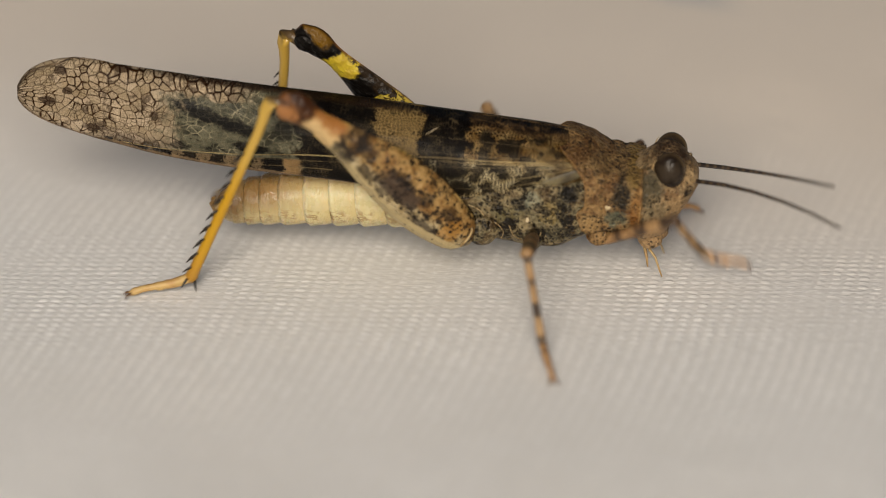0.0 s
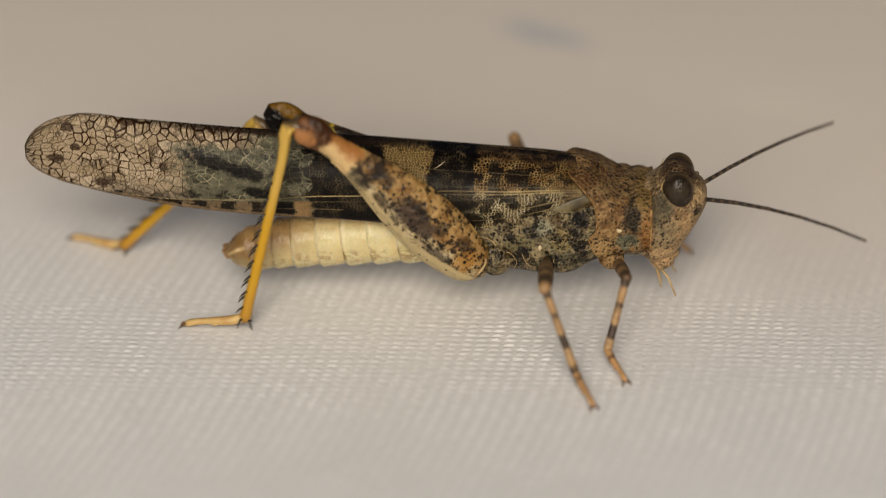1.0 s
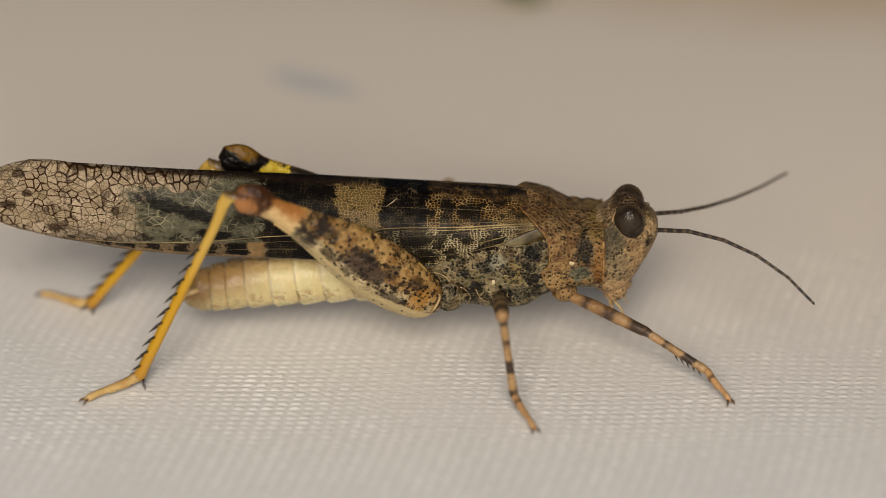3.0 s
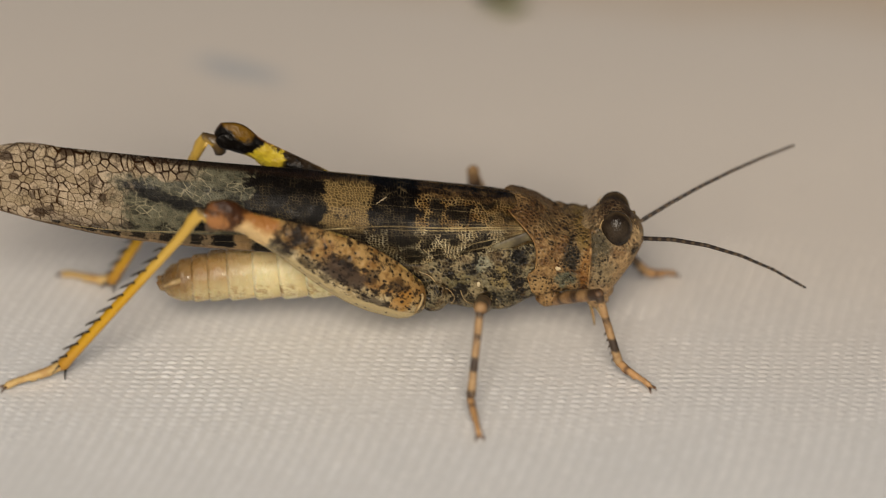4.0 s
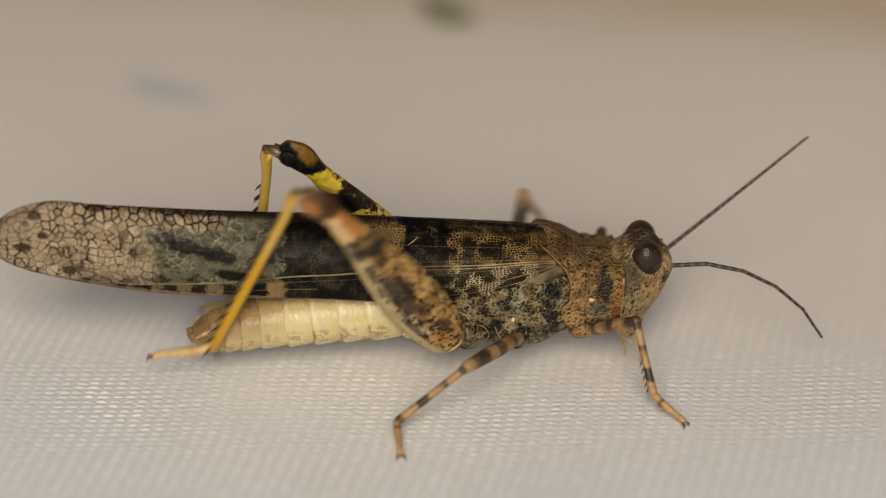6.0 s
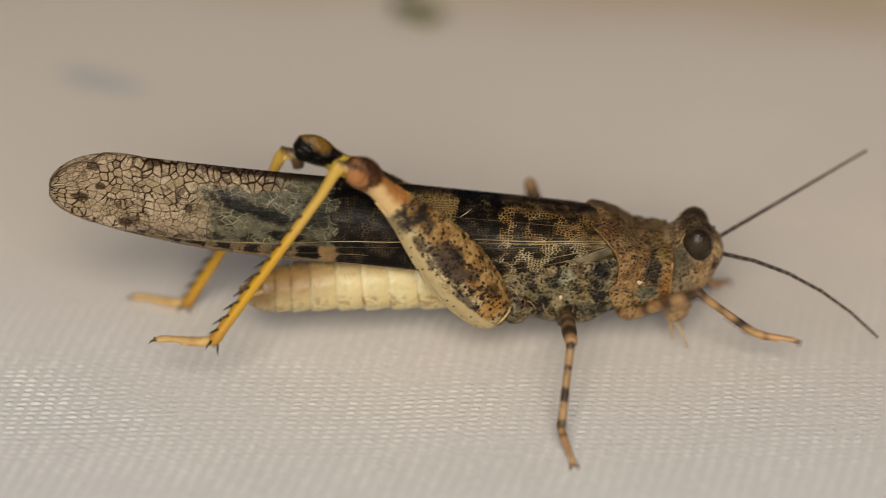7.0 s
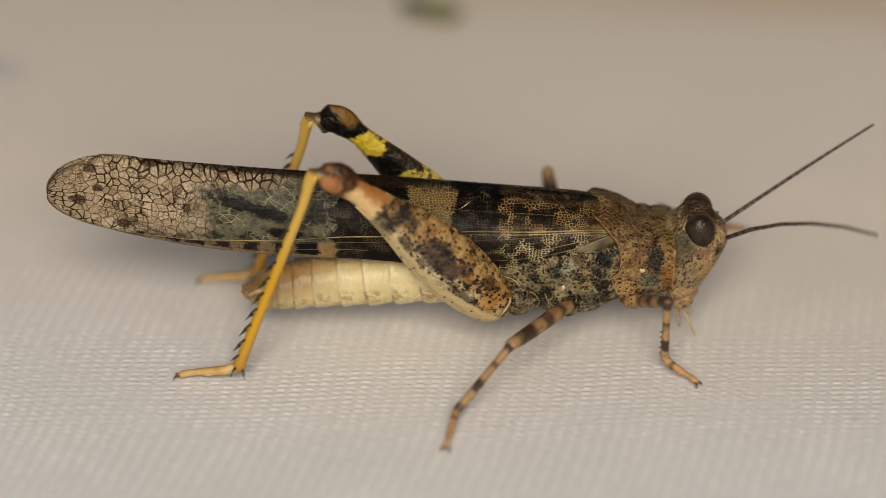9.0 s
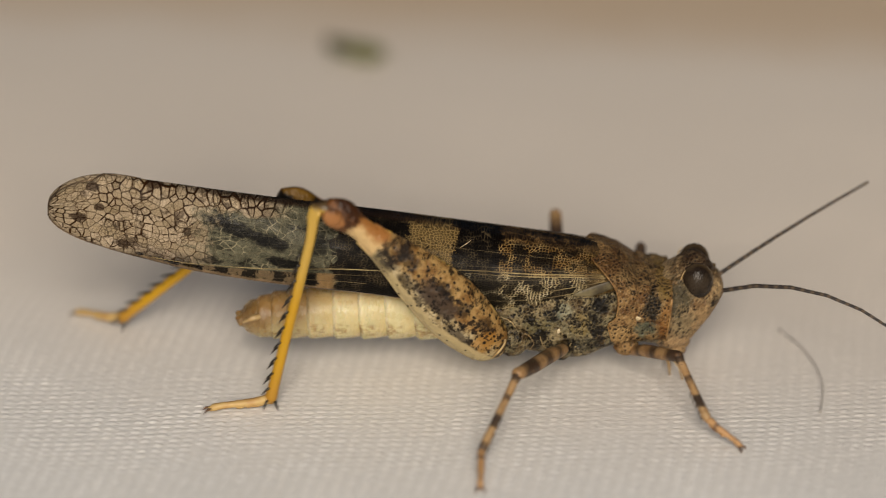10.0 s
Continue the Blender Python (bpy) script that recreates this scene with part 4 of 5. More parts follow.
def build_abdomen(gh):
    top = [(-14.8, 2.7), (-14.2, 3.35), (-13.2, 3.85), (-11, 4.5), (-8.3, 5.1), (-5, 5.6), (-1, 6.2)]
    low = [(-14.8, 2.05), (-14.2, 1.5), (-13.2, 1.35), (-11, 1.6), (-8.3, 1.85), (-5, 2.15), (-1, 2.4)]
    wide = [(-14.8, 0.55), (-14.2, 1.0), (-13.2, 1.25), (-11, 1.55), (-8, 1.8), (-4, 2.0), (-1, 2.1)]
    edges = [-1.0, -3.2, -5.0, -6.6, -8.1, -9.55, -11.0, -12.1, -13.0, -13.8]
    abdomen = new("abdomen")
    abdomen.parent = gh
    abdomen["label"] = "cream segmented abdomen with a brown tip"
    for a, b in zip(edges, edges[1:]):
        rings = []
        for k in range(9):
            s = k / 8
            x = a + 0.12 + (b - a - 0.17) * s
            grow = 0.885 + 0.155 * s ** 0.6 - 0.09 * max(0.0, s - 0.9) / 0.1
            t, lo = curve(x, top), curve(x, low)
            rings.append(oval(x, (t + lo) / 2, curve(x, wide) * grow, (t - lo) / 2 * grow, 28, 2.2, -0.24 + 0.012 * (-1 - x)))
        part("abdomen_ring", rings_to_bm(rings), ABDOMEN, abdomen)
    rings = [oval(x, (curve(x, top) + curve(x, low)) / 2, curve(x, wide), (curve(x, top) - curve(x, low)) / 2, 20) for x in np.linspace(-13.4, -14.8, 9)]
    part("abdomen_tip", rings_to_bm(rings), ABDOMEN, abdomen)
    for s in (-1, 1):
        part("cercus", tube([(-13.7, 0.95 * s, 3.0), (-14.25, 1.05 * s, 2.8), (-14.65, 1.0 * s, 2.5)], [0.2, 0.16, 0.05], 8), PALP, abdomen)
        part("ovipositor_valve", tube([(-14.2, 0.3 * s, 2.3), (-14.75, 0.32 * s, 2.3), (-15.05, 0.28 * s, 2.5)], [0.42, 0.34, 0.10], 8), ABDOMEN, abdomen)


def lifted(bm, bend):
    """Raise a femur's far half, so that the shin is hinged at the lower end of the knee."""
    for v in bm.verts:
        q = min(max(v.co.x / (11.5 * MM), 0.0), 1.0)
        v.co.z += bend * MM * q * q * (3 - 2 * q)
    return bm


def build_hind_leg(gh, side):
    _, l2, l3 = LENGTHS["H"]
    hh = [(-0.7, 0.35), (-0.2, 1.1), (0.8, 1.42), (2.4, 1.74), (4.2, 1.78), (6.2, 1.54), (8.2, 1.12), (10.0, 0.78), (11.2, 0.70), (12.2, 0.95), (12.9, 0.86), (13.5, 0.42)]
    hw = [(-0.7, 0.3), (0.2, 0.75), (2.5, 1.0), (5, 0.95), (8, 0.65), (10.5, 0.48), (12.2, 0.62), (13.5, 0.3)]
    rings = []
    for i in range(52):
        x = -0.7 + 14.2 * i / 51
        ring = oval(x, 0.22 * math.sin(x / 13 * math.pi), curve(x, hw), curve(x, hh), 28, 1.75)
        flat = 0.30 if x < 9 else 0.1
        rings.append([(px, py * (1 - flat * max(0, 1 - abs(pz) / max(curve(x, hh), 0.1)) * 0.5), pz) for px, py, pz in ring])
    bend = KNEE_LIFT[side]
    femur = part("hind_femur", lifted(rings_to_bm(rings), bend), FEMUR_R if side < 0 else FEMUR_L, gh,
                 "stout freckled femur with a rusty knee" if side < 0 else "yellow femur with black bands and a black knee")
    for s in (-1, 1):
        part("knee_lobe", lifted(blob((12.75, 0.45 * s, -0.25), (0.62, 0.20, 0.55), 0.05, 14), bend), FEMUR_R if side < 0 else FEMUR_L, femur)
    for z0, r in ((1.0, 0.09), (-1.0, 0.13)):
        pts = [(x, 0, z0 * curve(x, hh) * 0.995 + 0.22 * math.sin(x / 13 * math.pi)) for x in np.linspace(0.2, 10.5, 22)]
        part("keel", lifted(tube(pts, [r * 0.75] * 22, 6), bend), FEMUR_R if side < 0 else FEMUR_L, femur)
    arc = [(-0.45 + 0.35 * math.cos(a), 0.62, 0.95 * math.sin(a)) for a in np.linspace(1.7, 3.5, 14)]
    arc = [(x + 0.55, y if side < 0 else -y, z) for x, y, z in arc]
    part("base_rim", tube(arc, [0.07] * 14, 6), SUTURE, femur)
    # shin
    bow = [(0.35, 0, -1.05), (-0.05, 0, -0.72), (-0.25, 0, -0.25), (-0.1, 0, 0.12), (0.5, 0, 0.16), (1.0, 0, 0.08), (2.0, 0, 0), (5.0, 0, 0), (9.0, 0, 0), (11.5, 0, 0), (l2 - 0.2, 0, 0), (l2 + 0.15, 0, 0)]
    rs = [0.34, 0.38, 0.38, 0.37, 0.36, 0.31, 0.275, 0.285, 0.30, 0.32, 0.37, 0.23]
    tibia = part("hind_tibia", tube(bow, rs, 14), TIBIA, gh, "slender orange-yellow shin with dark-tipped spines")
    spine = None
    for row in (-1, 1):
        for k in range(9):
            x = 3.2 + k * 1.0 + 0.25 * row
            m = Matrix.Translation(Vector((x, 0.17 * row, 0.27)) * MM) @ pose(0, 0, 0, -28 * row, -38, 0)
            if spine is None:
                spine = part("spine", tube([(0, 0, 0), (0.20, 0, 0.0), (0.42, 0, -0.03), (0.62, 0, -0.09)], [0.080, 0.068, 0.048, 0.012], 6), SPINE, tibia)
                spine.matrix_basis = m
            else:
                share(spine, tibia, m)
    for row in (-1, 1):
        for up, tilt in ((0.22, -20), (-0.22, 22)):
            share(spine, tibia, Matrix.Translation(Vector((l2 - 0.1, 0.25 * row, up)) * MM) @ pose(0, 0, 0, 0, tilt, 25 * row))
    tarsus = build_tarsus("hind_tarsus", l3, 0.27, TARSUS, gh)
    return femur, tibia, tarsus


def build_tarsus(name, length, r, material, gh):
    k = length / 3.2
    tarsus = part(name, tube([(x * k, 0, z) for x, z in ((-0.15, 0.0), (0.2, 0.05), (0.9, -0.02), (1.25, -0.02), (1.35, 0.03), (1.75, 0.0), (1.85, 0.04), (2.5, 0.06), (2.95, 0.02), (3.2, -0.06))],
                             [r * q for q in (0.7, 1.05, 0.95, 1.0, 0.75, 0.95, 0.7, 0.72, 0.8, 0.45)], 10), material, gh)
    part("pad", blob((0.75 * k, 0, -0.16), (0.55 * k, r * 0.8, 0.14), 0.05, 10), material, tarsus)
    part("pad", blob((1.55 * k, 0, -0.14), (0.25 * k, r * 0.75, 0.13), 0.05, 10), material, tarsus)
    for s in (-1, 1):
        part("claw", tube([(3.05 * k, 0.06 * s, 0.0), (3.35 * k, 0.20 * s, -0.02), (3.5 * k, 0.26 * s, -0.20)], [0.085, 0.065, 0.012], 6), CLAW, tarsus)
    return tarsus


def build_limb(gh, pair):
    word = {"M": "mid", "F": "fore"}[pair]
    l1, l2, l3 = LENGTHS[pair]
    xs = [-0.25, 0.2, l1 * 0.3, l1 * 0.65, l1 * 0.9, l1 + 0.12, l1 + 0.3]
    femur = part(word + "_femur", tube([(x, 0, 0.06 * math.sin(x)) for x in xs], [q * (1.0 if pair == "M" else 0.84) for q in (0.25, 0.36, 0.43, 0.43, 0.38, 0.36, 0.2)], 12), LIMB_FEMUR, gh)
    xs = [-0.2, 0.15, 0.5, l2 * 0.4, l2 * 0.75, l2 * 0.95, l2 + 0.1]
    tibia = part(word + "_tibia", tube([(x, 0, 0) for x in xs], [0.19, 0.29, 0.235, 0.22, 0.23, 0.26, 0.18], 12), LIMB_TIBIA, gh)
    first = None
    for k in range(5):
        for row in (-1, 1):
            m = Matrix.Translation(Vector((l2 * 0.55 + k * l2 * 0.09, 0.14 * row, -0.18)) * MM) @ pose(0, 0, 0, 30 * row, 50, 0)
            if first is None:
                first = part("spine", tube([(0, 0, 0), (0.2, 0, 0), (0.42, 0, 0.03)], [0.05, 0.04, 0.01], 6), SPINE, tibia)
                first.matrix_basis = m
            else:
                share(first, tibia, m)
    return femur, tibia, build_tarsus(word + "_tarsus", l3, 0.21, FORE_TARSUS, gh)


def build_antenna(gh):
    pieces = []
    for i in range(5):
        r0, r1 = 0.135 - 0.011 * i, 0.124 - 0.011 * i
        n = 9
        pts, rad = [], []
        for k in range(n):
            for e, q in ((0.02, 0.88), (0.5, 1.06), (0.98, 0.88)):
                x = -0.04 + 2.18 * (k + e) / n
                pts.append((x, 0, 0))
                rad.append((r0 + (r1 - r0) * (k + e) / n) * q)
        if i == 4:
            rad[-1] *= 0.4
        pieces.append(part("antenna_piece", tube(pts, rad, 8), ANTENNA, gh, "thin dark ringed feeler"))
    return pieces


grasshopper = tagged(new("grasshopper"), "mottled brown band-winged grasshopper with orange-yellow hind shins", "grasshopper")
LEGS = {}


def build_grasshopper():
    gh = grasshopper
    build_thorax(gh)
    build_abdomen(gh)
    build_pronotum(gh)
    build_head(gh)
    for side in (-1, 1):
        build_wing(gh, side)
        key = "R" if side < 0 else "L"
        LEGS[key + "H"] = build_hind_leg(gh, side)
        LEGS[key + "M"] = build_limb(gh, "M")
        LEGS[key + "F"] = build_limb(gh, "F")
        LEGS[key + "A"] = build_antenna(gh)


# ---- a small green insect further back on the cloth, and a loose hair ----
leafhopper = tagged(new("leafhopper"), "tiny dull green leafhopper walking on the cloth", "insect")


def build_leafhopper():
    lh = leafhopper
    xs = np.linspace(-2.1, 1.9, 18)
    rings = [oval(x, 0.75 + 0.05 * math.sin(x), curve(x, [(-2.1, 0.15), (-1.2, 0.5), (0.6, 0.75), (1.5, 0.7), (1.9, 0.3)]),
                  curve(x, [(-2.1, 0.12), (-1.0, 0.45), (0.6, 0.6), (1.5, 0.5), (1.9, 0.2)]), 16, 2.2) for x in xs]
    part("body", rings_to_bm(rings), BUG, lh)
    for s in (-1, 1):
        wing = [[(x, s * q * curve(x, [(-2.5, 0.1), (-1.5, 0.55), (0.4, 0.82), (1.0, 0.7)]), 1.45 - 0.75 * q ** 1.5 - 0.08 * abs(x)) for q in (0.02, 0.35, 0.7, 1.0)] for x in np.linspace(1.0, -2.5, 12)]
        bm = rings_to_bm(wing, closed=False)
        w = part("wing_case", bm, BUG_DARK, lh)
        mod = w.modifiers.new("thickness", "SOLIDIFY")
        mod.thickness = 0.06 * MM
        part("eye", blob((1.65, 0.55 * s, 0.85), (0.22, 0.2, 0.22), 0, 10), BUG_DARK, lh)
        for x0, x1 in ((1.1, 1.7), (0.3, 0.2), (-0.5, -1.4)):
            part("leg", tube([(x0, 0.4 * s, 0.5), ((x0 + x1) / 2, 1.0 * s, 0.8), (x1, 1.4 * s, 0.05)], [0.1, 0.08, 0.05], 6), BUG, lh)


def build_hair():
    pts = [(52.6, -9.6, 0.06), (53.5, -11.6, 0.10), (54.1, -14.2, 0.14), (54.2, -17.0, 0.10), (53.6, -20.2, 0.06)]
    dense = [tuple(curve(t, [(i, p[c]) for i, p in enumerate(pts)]) for c in range(3)) for t in np.linspace(0, 4, 25)]
    hair = part("hair", tube(dense, [0.035] * 25, 6), HAIR, None)
    tagged(hair, "thin curved grey hair lying on the cloth", "hair")


build_grasshopper()
build_leafhopper()
build_hair()
build_ground()
build_cloth()


# ---- movement ----
def pose_at(ob, t):
    keys = ob.animation_data
    v = {}
    for c in keys.action.layers[0].strips[0].channelbag(keys.action_slot).fcurves:
        v[c.data_path, c.array_index] = c.evaluate(frame(t))
    q = Matrix.Identity(4).to_quaternion()
    for i in range(4):
        q[i] = v["rotation_quaternion", i]
    q.normalize()
    return Matrix.Translation([v["location", i] for i in range(3)]) @ q.to_matrix().to_4x4()


def foot_at(plants, t, rise):
    """Where the foot is: on one of its footholds (from, to, x, y, and the height at a moment in the air), or on its way between two."""
    for i, (a, b, x, y, z) in enumerate(plants):
        if t <= b or i == len(plants) - 1:
            if t >= a or i == 0:
                return Vector((x, y, z)) * MM
            _, b0, x0, y0, z0 = plants[i - 1]
            s = (t - b0) / (a - b0)
            e = s * s * (3 - 2 * s) if z == z0 else s
            lift = rise * math.sin(math.pi * s) if z == z0 else z0 + (z - z0) * math.sin(math.pi / 2 * s)
            return Vector((x0 + (x - x0) * e, y0 + (y - y0) * e, lift)) * MM


def axes(origin, along, up):
    x = along.normalized()
    z = (up - x * up.dot(x)).normalized()
    y = z.cross(x)
    m = Matrix((x, y, z)).transposed().to_4x4()
    m.translation = origin
    return m


def step_leg(key, plants, bends):
    """Bend a leg's femur, shin and tarsus so that the foot keeps to its footholds while the body moves over it.
    bends: seconds, swing of the knee round the line from hip to ankle, heading and droop of the tarsus, in degrees."""
    l1, l2, l3 = (v * MM for v in LENGTHS[key[1]])
    hip, pole = Vector(HIPS[key]) * MM, Vector(POLES[key])
    rise = {"H": 3.4, "M": 1.8, "F": 3.2}[key[1]]
    tracks = [[(b[0], b[c]) for b in bends] for c in (1, 2, 3)]
    rows = ([], [], [])
    for k in range(101):
        t = k / 10
        back = pose_at(grasshopper, t).inverted()
        up = back.to_3x3() @ Vector((0, 0, 1))
        swing, heading, droop = (radians(curve(t, track)) for track in tracks)
        spot = foot_at([(*p, 0)[:5] for p in plants], t, rise)
        tip = back @ spot + up * 0.12 * MM
        along = back.to_3x3() @ Vector((math.cos(droop) * math.cos(heading), math.cos(droop) * math.sin(heading), -math.sin(droop)))
        ankle = tip - along * l3
        reach = ankle - hip
        far = min(reach.length, (l1 + l2) * 0.995)
        u = reach.normalized()
        ankle = hip + u * far
        a = (l1 * l1 - l2 * l2 + far * far) / (2 * far)
        p = Matrix.Rotation(swing, 3, u) @ (pole - u * pole.dot(u)).normalized()
        knee = hip + u * a + p * math.sqrt(max(l1 * l1 - a * a, 0))
        rows[0].append((t, axes(hip, knee - hip, p)))
        rows[1].append((t, axes(knee, ankle - knee, p)))
        rows[2].append((t, axes(ankle, along, up)))
    for piece, r in zip(LEGS[key], rows):
        walk(piece, r)


def sway_antenna(key, root, early, middle, late):
    """Swing a feeler: (seconds, dip and turn of its first piece, further dip and turn from piece to piece), in degrees."""
    keys = early + middle + late
    tracks = [[(k[0], k[c]) for k in keys] for c in range(1, 5)]
    rows = [[] for _ in LEGS[key]]
    for k in range(101):
        t = k / 10
        dip, turn, more_dip, more_turn = (curve(t, track) for track in tracks)
        at = Vector(root) * MM
        for n, row in enumerate(rows):
            m = Matrix.Translation(at) @ pose(0, 0, 0, 0, dip + n * more_dip, turn + n * more_turn)
            row.append((t, m))
            at = m @ Vector((2.1 * MM, 0, 0))
    for piece, row in zip(LEGS[key], rows):
        walk(piece, row)


def motions():
    walk(grasshopper, [
        (0, pose(-0.01567, -0.01106, -0.00016, 0, 3.03, -3.50)),
        (0.5, pose(-0.01104, -0.01093, -0.00029, 0, 6.04, -3.00)),
        (1, pose(-0.00639, -0.01075, 0.00041, 0, 0.38, -2.00)),
        (1.5, pose(-0.00345, -0.01060, -0.00007, 0, 0.90, -1.00)),
        (2, pose(-0.00199, -0.01017, -0.00053, 0, 1.02, -1.00)),
        (2.5, pose(0.00236, -0.00968, 0.00005, 0, 1.13, -2.00)),
        (2.7, pose(0.00351, -0.00951, 0.00063, 0, -0.77, -2.00)),
        (3.8, pose(0.00826, -0.00989, 0.00021, 0, 2.87, 0.00)),
        (4, pose(0.00850, -0.01009, 0.00001, 0, 3.26, 0.00)),
        (4.5, pose(0.01135, -0.01087, 0.00005, 0, 2.30, 1.50)),
        (5, pose(0.01303, -0.01171, -0.00034, 0, 3.08, 4.00)),
        (5.5, pose(0.01285, -0.01211, -0.00003, 0, 2.25, 5.00)),
        (5.7, pose(0.01330, -0.01213, -0.00035, 0, 2.46, 5.00)),
        (6.8, pose(0.02010, -0.01144, 0.00011, 0, 2.36, 1.00)),
        (7, pose(0.02167, -0.01152, 0.00018, 0, 4.26, 0.00)),
        (7.5, pose(0.02358, -0.01191, 0.00015, 0, 2.15, -1.00)),
        (8, pose(0.02723, -0.01256, -0.00007, 0, 0.12, -1.50)),
        (8.5, pose(0.02721, -0.01274, -0.00007, 0, 0.50, -2.00)),
        (9, pose(0.02910, -0.01279, 0.00007, 0, 1.98, -2.00)),
        (9.5, pose(0.03225, -0.01302, 0.00026, 0, 4.26, -2.00)),
        (10, pose(0.03580, -0.01348, -0.00038, 0, 5.71, -2.00))])
    step_leg("RH", [(-1, 0.35, -34.7, -15.9), (0.5, 0.5, -27.7, -12.4, 2.5), (0.65, 2.1, -23.4, -14.1), (2.3, 4.05, -14.7, -16.9), (4.3, 5.95, -2.8, -14.2),
                    (6.2, 6.9, 2.2, -19.8), (7, 7, 2.2, -17.2, 3.5), (7.22, 9.55, 10.5, -17.1), (9.75, 11, 19.4, -17.7)],
             [(0, -6, 195, 8), (0.5, 0, 167, -9), (1, -1, 173, 9), (1.5, 0, 168, 9), (2, 1, 182, 4), (2.5, -7, 211, 5), (4, -6, 207, 7), (4.5, -6, 174, 11), (5, -3, 166, 9), (5.5, -3, 158, 9),
              (6.3, -5, 195, 6), (6.8, -6, 198, 5), (7, -6, 158, 7), (7.5, -5, 178, 10), (8, -5, 172, 5), (8.5, -5, 170, 6), (9, -1, 168, 12), (9.5, 2, 200, 2), (10, -2, 186, 4)])
    step_leg("LH", [(-1, 1, -30.8, -3.2), (1.2, 3, -18.2, -3.6), (3.2, 4.7, -12.4, -2.7), (4.9, 7.8, 0.4, -4.8), (8, 11, 11.7, -5.1)],
             [(0, -11, 170, 7), (0.5, -3, 154, 2), (1, -2, 154, 3), (1.5, -10, 165, 18), (2, -8, 165, 13), (2.5, -3, 151, 2), (4, -7, 149, 6), (4.5, -11, 149, 6), (5, -17, 156, 25), (5.5, -20, 150, 30),
              (7, -2, 156, 2), (7.5, -2, 151, 3), (8, 3, 135, 16), (8.5, -7, 160, 13), (9, -7, 162, 13), (9.5, -3, 155, 4), (10, -6, 142, 9)])
    step_leg("RM", [(-1, 0.75, -11.0, -25.2), (1, 2.42, -0.5, -23.5), (2.5, 2.5, 2.1, -25.7, 2.7), (2.6, 3.1, 10.2, -20.6), (3.3, 6.1, 11.6, -23.1), (6.3, 9.08, 25.1, -26.2), (9.35, 11, 34.0, -27.8)],
             [(0, -14, -78, 12), (0.5, -7, -84, 14), (1, -10, -71, 11), (1.5, -14, -75, 10), (2, -13, -89, 9), (2.4, -4, -95, 15), (2.5, 2, -109, 24), (2.7, -14, -70, 14), (4, -16, -81, 16), (4.5, -6, -86, 12), (5, 3, -92, 9), (5.5, 1, -92, 9),
              (6.8, -20, -78, 13), (7.5, -21, -87, 17), (8, -1, -97, 17), (8.5, 0, -94, 16), (9, 3, -104, 14), (9.5, 1, -96, 11), (10, 12, -95, 15)])
    step_leg("LM", [(-1, 0.02, -15.4, -2.0), (0.1, 0.1, -16.7, -2.0, 7.0), (0.3, 2.1, -4.6, -0.5), (2.25, 3.3, 4.7, 1.7), (3.5, 5.9, 14.1, 0.0), (6.05, 7.65, 23.8, -0.8), (7.85, 9.82, 32.0, -1.6), (9.97, 11, 40.7, -0.8)],
             [(0, -10, 85, 34), (0.5, -25, 85, 34), (1, -5, 85, 34), (1.5, 5, 85, 34), (2.5, 5, 85, 34), (4, -20, 85, 34), (4.5, -5, 85, 34), (5.5, 0, 85, 34), (7, -5, 85, 34), (8.5, -10, 85, 34), (9, 0, 85, 34), (9.5, 5, 85, 34), (10, -5, 85, 34)])
    step_leg("RF", [(-1, -0.1, -3.0, -15.0), (0, 0, -0.2, -13.6, 1.2), (0.12, 1.02, 1.3, -20.6), (1.22, 2.7, 10.7, -17.5), (2.95, 4.3, 21.3, -17.6), (4.5, 4.5, 26.8, -13.6, 1.6), (4.62, 6.78, 27.4, -19.8),
                    (7, 7, 38.4, -15.8, 2.0), (7.12, 9.4, 39.5, -19.4), (9.5, 9.5, 39.4, -24.9, 2.7), (9.6, 9.6, 49.0, -16.5, 2.0), (9.72, 11, 48.7, -24.0)],
             [(0, 3, -15, 4), (0.5, -4, -49, 13), (1, -4, -65, 18), (1.5, -7, -35, 19), (2, -8, -36, 15), (2.5, -10, -60, 22), (4, -2, -43, 16), (4.5, 3, -37, 2), (5, -11, -38, 18), (5.5, -13, -28, 25),
              (6.8, -6, -60, 18), (7, -4, -12, 7), (7.5, -21, -34, 17), (8, 2, -42, 19), (8.5, 2, -41, 17), (9, 4, -43, 17), (9.4, 0, -80, 20), (9.5, -6, -115, 28), (9.6, -6, -45, 10), (10, -9, -37, 26)])
    step_leg("LF", [(-1, 0.5, -2.7, -4.4), (0.62, 1.7, 5.4, -4.4), (1.9, 3.85, 12.6, -1.9), (4, 6.5, 23.6, -3.4), (6.7, 8.9, 35.6, -4.0), (9.05, 11, 46.5, -6.0)],
             [(0, 6, 40, 30), (0.5, 0, 40, 50), (1, 0, 40, 40), (1.5, 0, 70, 50), (2, 0, 40, 25), (2.5, 6, 40, 50), (4, 12, 40, 20), (4.5, 18, 40, 20), (5, 18, 40, 42), (5.5, 18, 40, 54), (7, 12, 60, 20), (7.5, 18, 70, 42), (8, 0, 70, 52), (8.5, 0, 70, 54), (9, 0, 55, 25), (10, 0, 40, 20)])
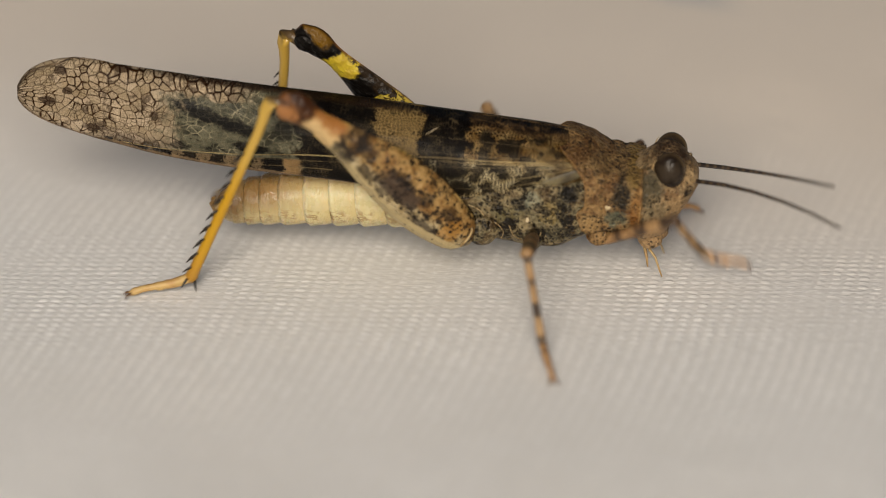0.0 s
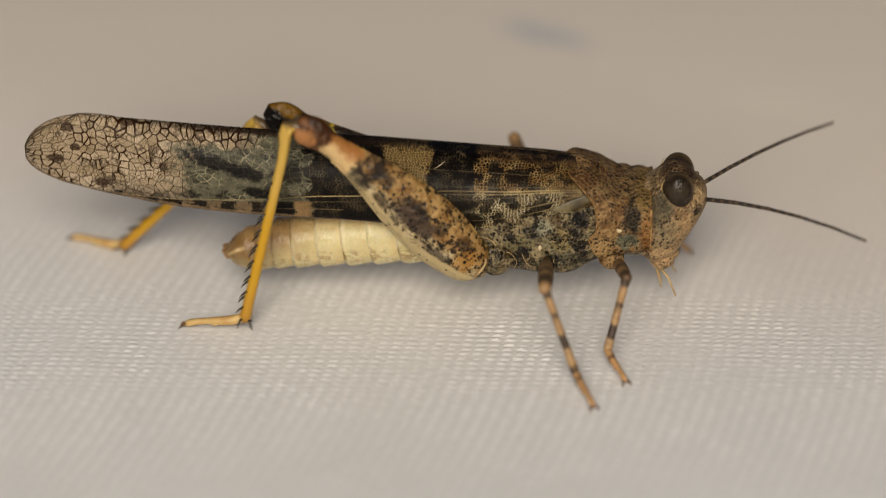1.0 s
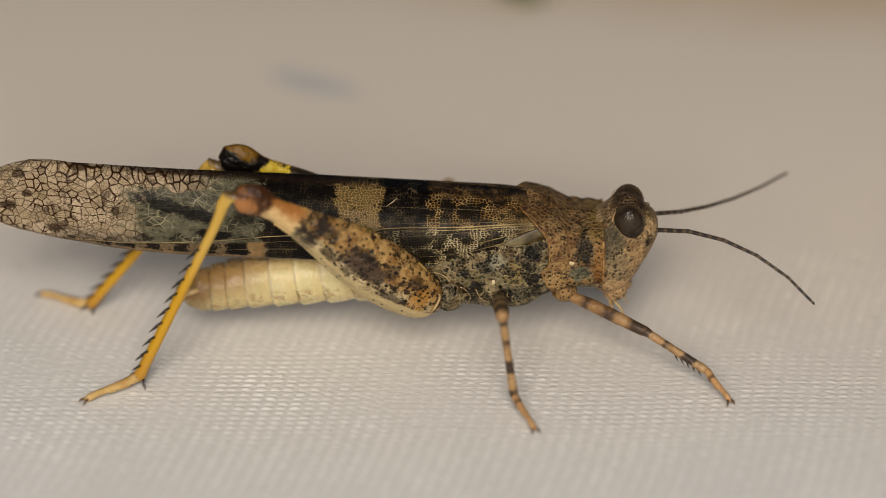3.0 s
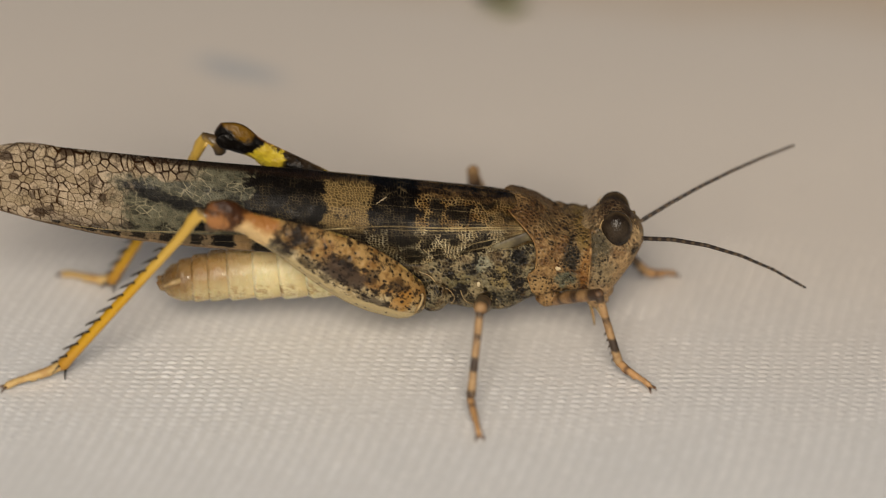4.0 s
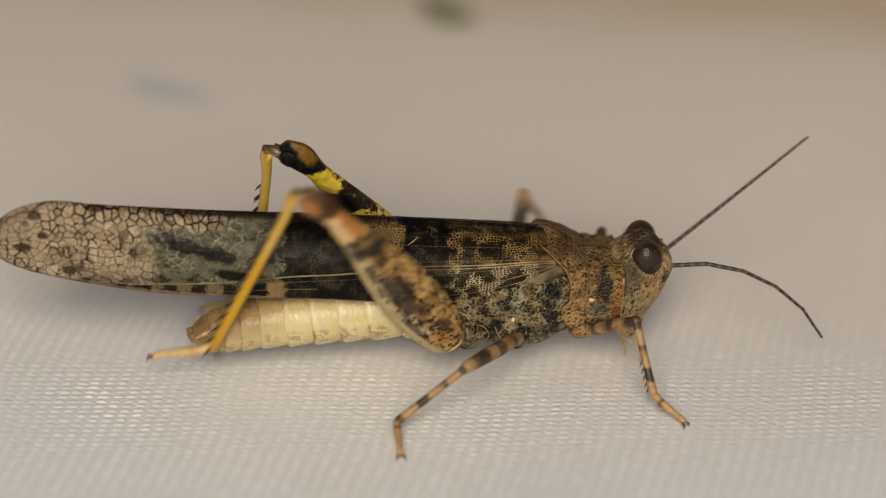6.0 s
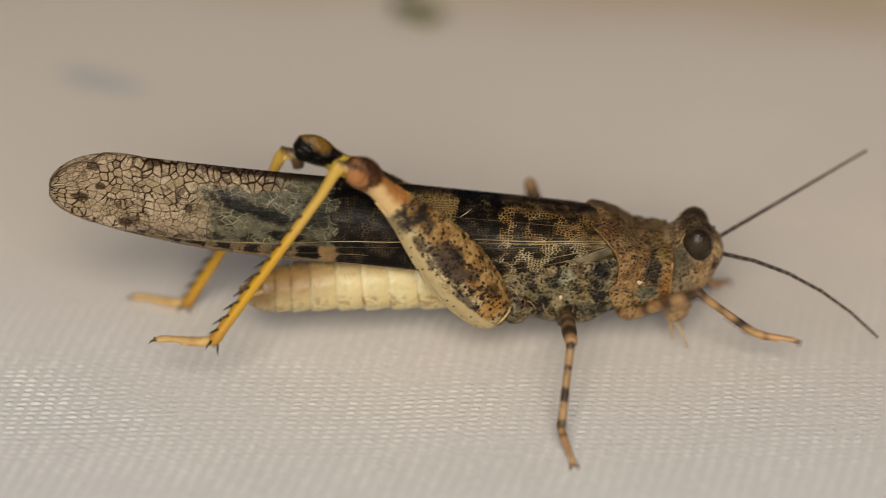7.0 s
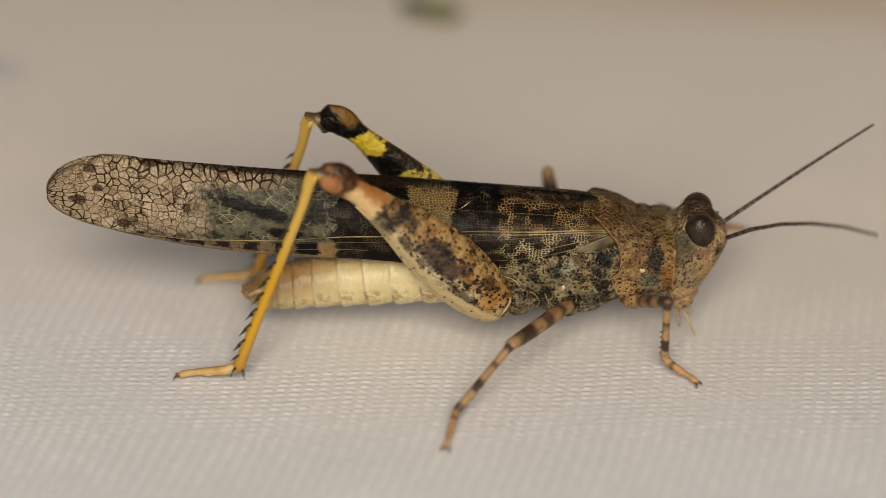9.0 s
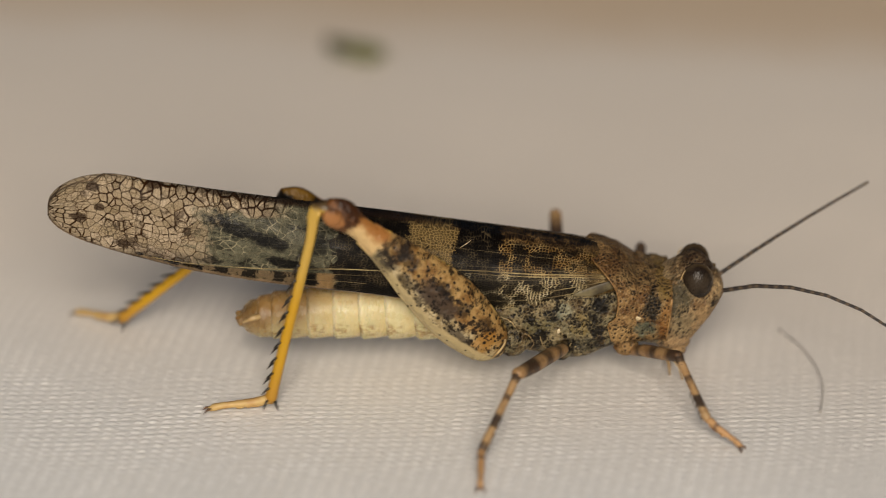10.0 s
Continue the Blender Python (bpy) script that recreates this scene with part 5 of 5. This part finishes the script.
    sway_antenna("RA", (12.1, -0.75, 6.75),
                 [(0, -15, -39, 4.4, 0.0), (0.2, -8, -24, 9.0, 0.0), (0.5, 12, -25, 7.4, 0.0), (0.8, 1, -16, 8.0, 0.0), (1, -10, -32, 3.9, 0.0), (1.5, 9, -1, 6.5, 0.0), (1.8, -22, -25, 6.0, 0.0), (2, -11, -29, 5.3, 0.0), (2.2, 13, -20, 7.0, 0.0)],
                 [(2.5, 30, -28, 3.8, 0.0), (2.7, -0, -24, 11.0, 0.0), (3.8, -18, -26, 11.0, 0.0), (4, -14, -31, 7.1, 0.0), (4.2, 5, -20, 10.0, 0.0), (4.5, -6, -34, 5.0, 0.0), (5, 11, -37, 4.9, 0.0), (5.5, 18, -18, 4.2, 0.0), (5.7, -9, -8, 15.0, 0.0)],
                 [(6.8, 9, -20, 11.0, 0.0), (7, -3, -28, 8.6, 0.0), (7.5, -24, -42, 8.9, 0.0), (8, 13, -63, 10.7, 0.0), (8.5, 16, -57, 10.5, 0.0), (8.68, 4, -53, 15.0, 0.0), (8.8, -48, -31, 10.0, 0.0), (9, -33, -37, 7.2, 0.0), (9.5, -22, -35, 7.7, 0.0), (10, -23, -21, 11.0, 0.0)])
    sway_antenna("LA", (12.1, 0.75, 7.05),
                 [(0, 17, 36, 1.2, 0.0), (0.2, 1, 34, -2.0, 0.0), (0.5, -7, 33, 4.1, 0.0), (0.8, 10, 26, -12.0, 0.0), (1, -9, 44, 2.8, 0.0), (1.5, 12, 34, 1.3, 0.0), (1.8, -17, 9, -7.0, 0.0), (2, -4, 27, -1.1, 0.0), (2.2, 26, 31, 3.0, 0.0)],
                 [(2.5, 15, 28, 1.4, 0.0), (2.7, 17, 44, -2.0, 0.0), (3.8, -1, 23, -11.0, 0.0), (4, -24, 26, 3.0, 0.0), (4.2, -14, 9, -7.0, 0.0), (4.5, -7, 24, 1.3, 0.0), (5, 19, 17, 3.8, 0.0), (5.5, 3, 17, -0.5, 0.0), (5.7, -28, 19, 0.0, 0.0)],
                 [(6.8, -28, 22, -1.0, 0.0), (7, -22, 27, -0.1, 0.0), (7.5, -42, -2, -0.3, 0.0), (8, 16, 38, -3.6, 0.0), (8.5, 12, 30, -1.5, 0.0), (8.68, 11, 40, 0.0, 0.0), (8.8, -21, 30, 4.0, 0.0), (9, -27, 24, 0.5, 0.0), (9.5, -24, 26, 0.6, 0.0), (10, -29, 26, 1.3, 0.0)])
    walk(leafhopper, [(0, pose(0.0075, 0.0498, -0.0022, 0, 0, -50)), (3.8, pose(0.0139, 0.0419, -0.0016, 0, 0, -50)), (4.5, pose(0.0160, 0.0385, -0.0013, 0, 0, -55)), (5.5, pose(0.0154, 0.0430, -0.0017, 0, 0, -50)), (7, pose(0.0185, 0.0402, -0.0015, 0, 0, -48)), (7.5, pose(0.0200, 0.0388, -0.0014, 0, 0, -40)), (8, pose(0.0215, 0.0374, -0.0013, 0, 0, -34)), (8.5, pose(0.0242, 0.0365, -0.0012, 0, 0, -32)), (9, pose(0.0272, 0.0360, -0.0012, 0, 0, -30)), (9.5, pose(0.0278, 0.0356, -0.0011, 0, 0, -32)), (10, pose(0.0299, 0.0342, -0.0011, 0, 0, -34))])


motions()
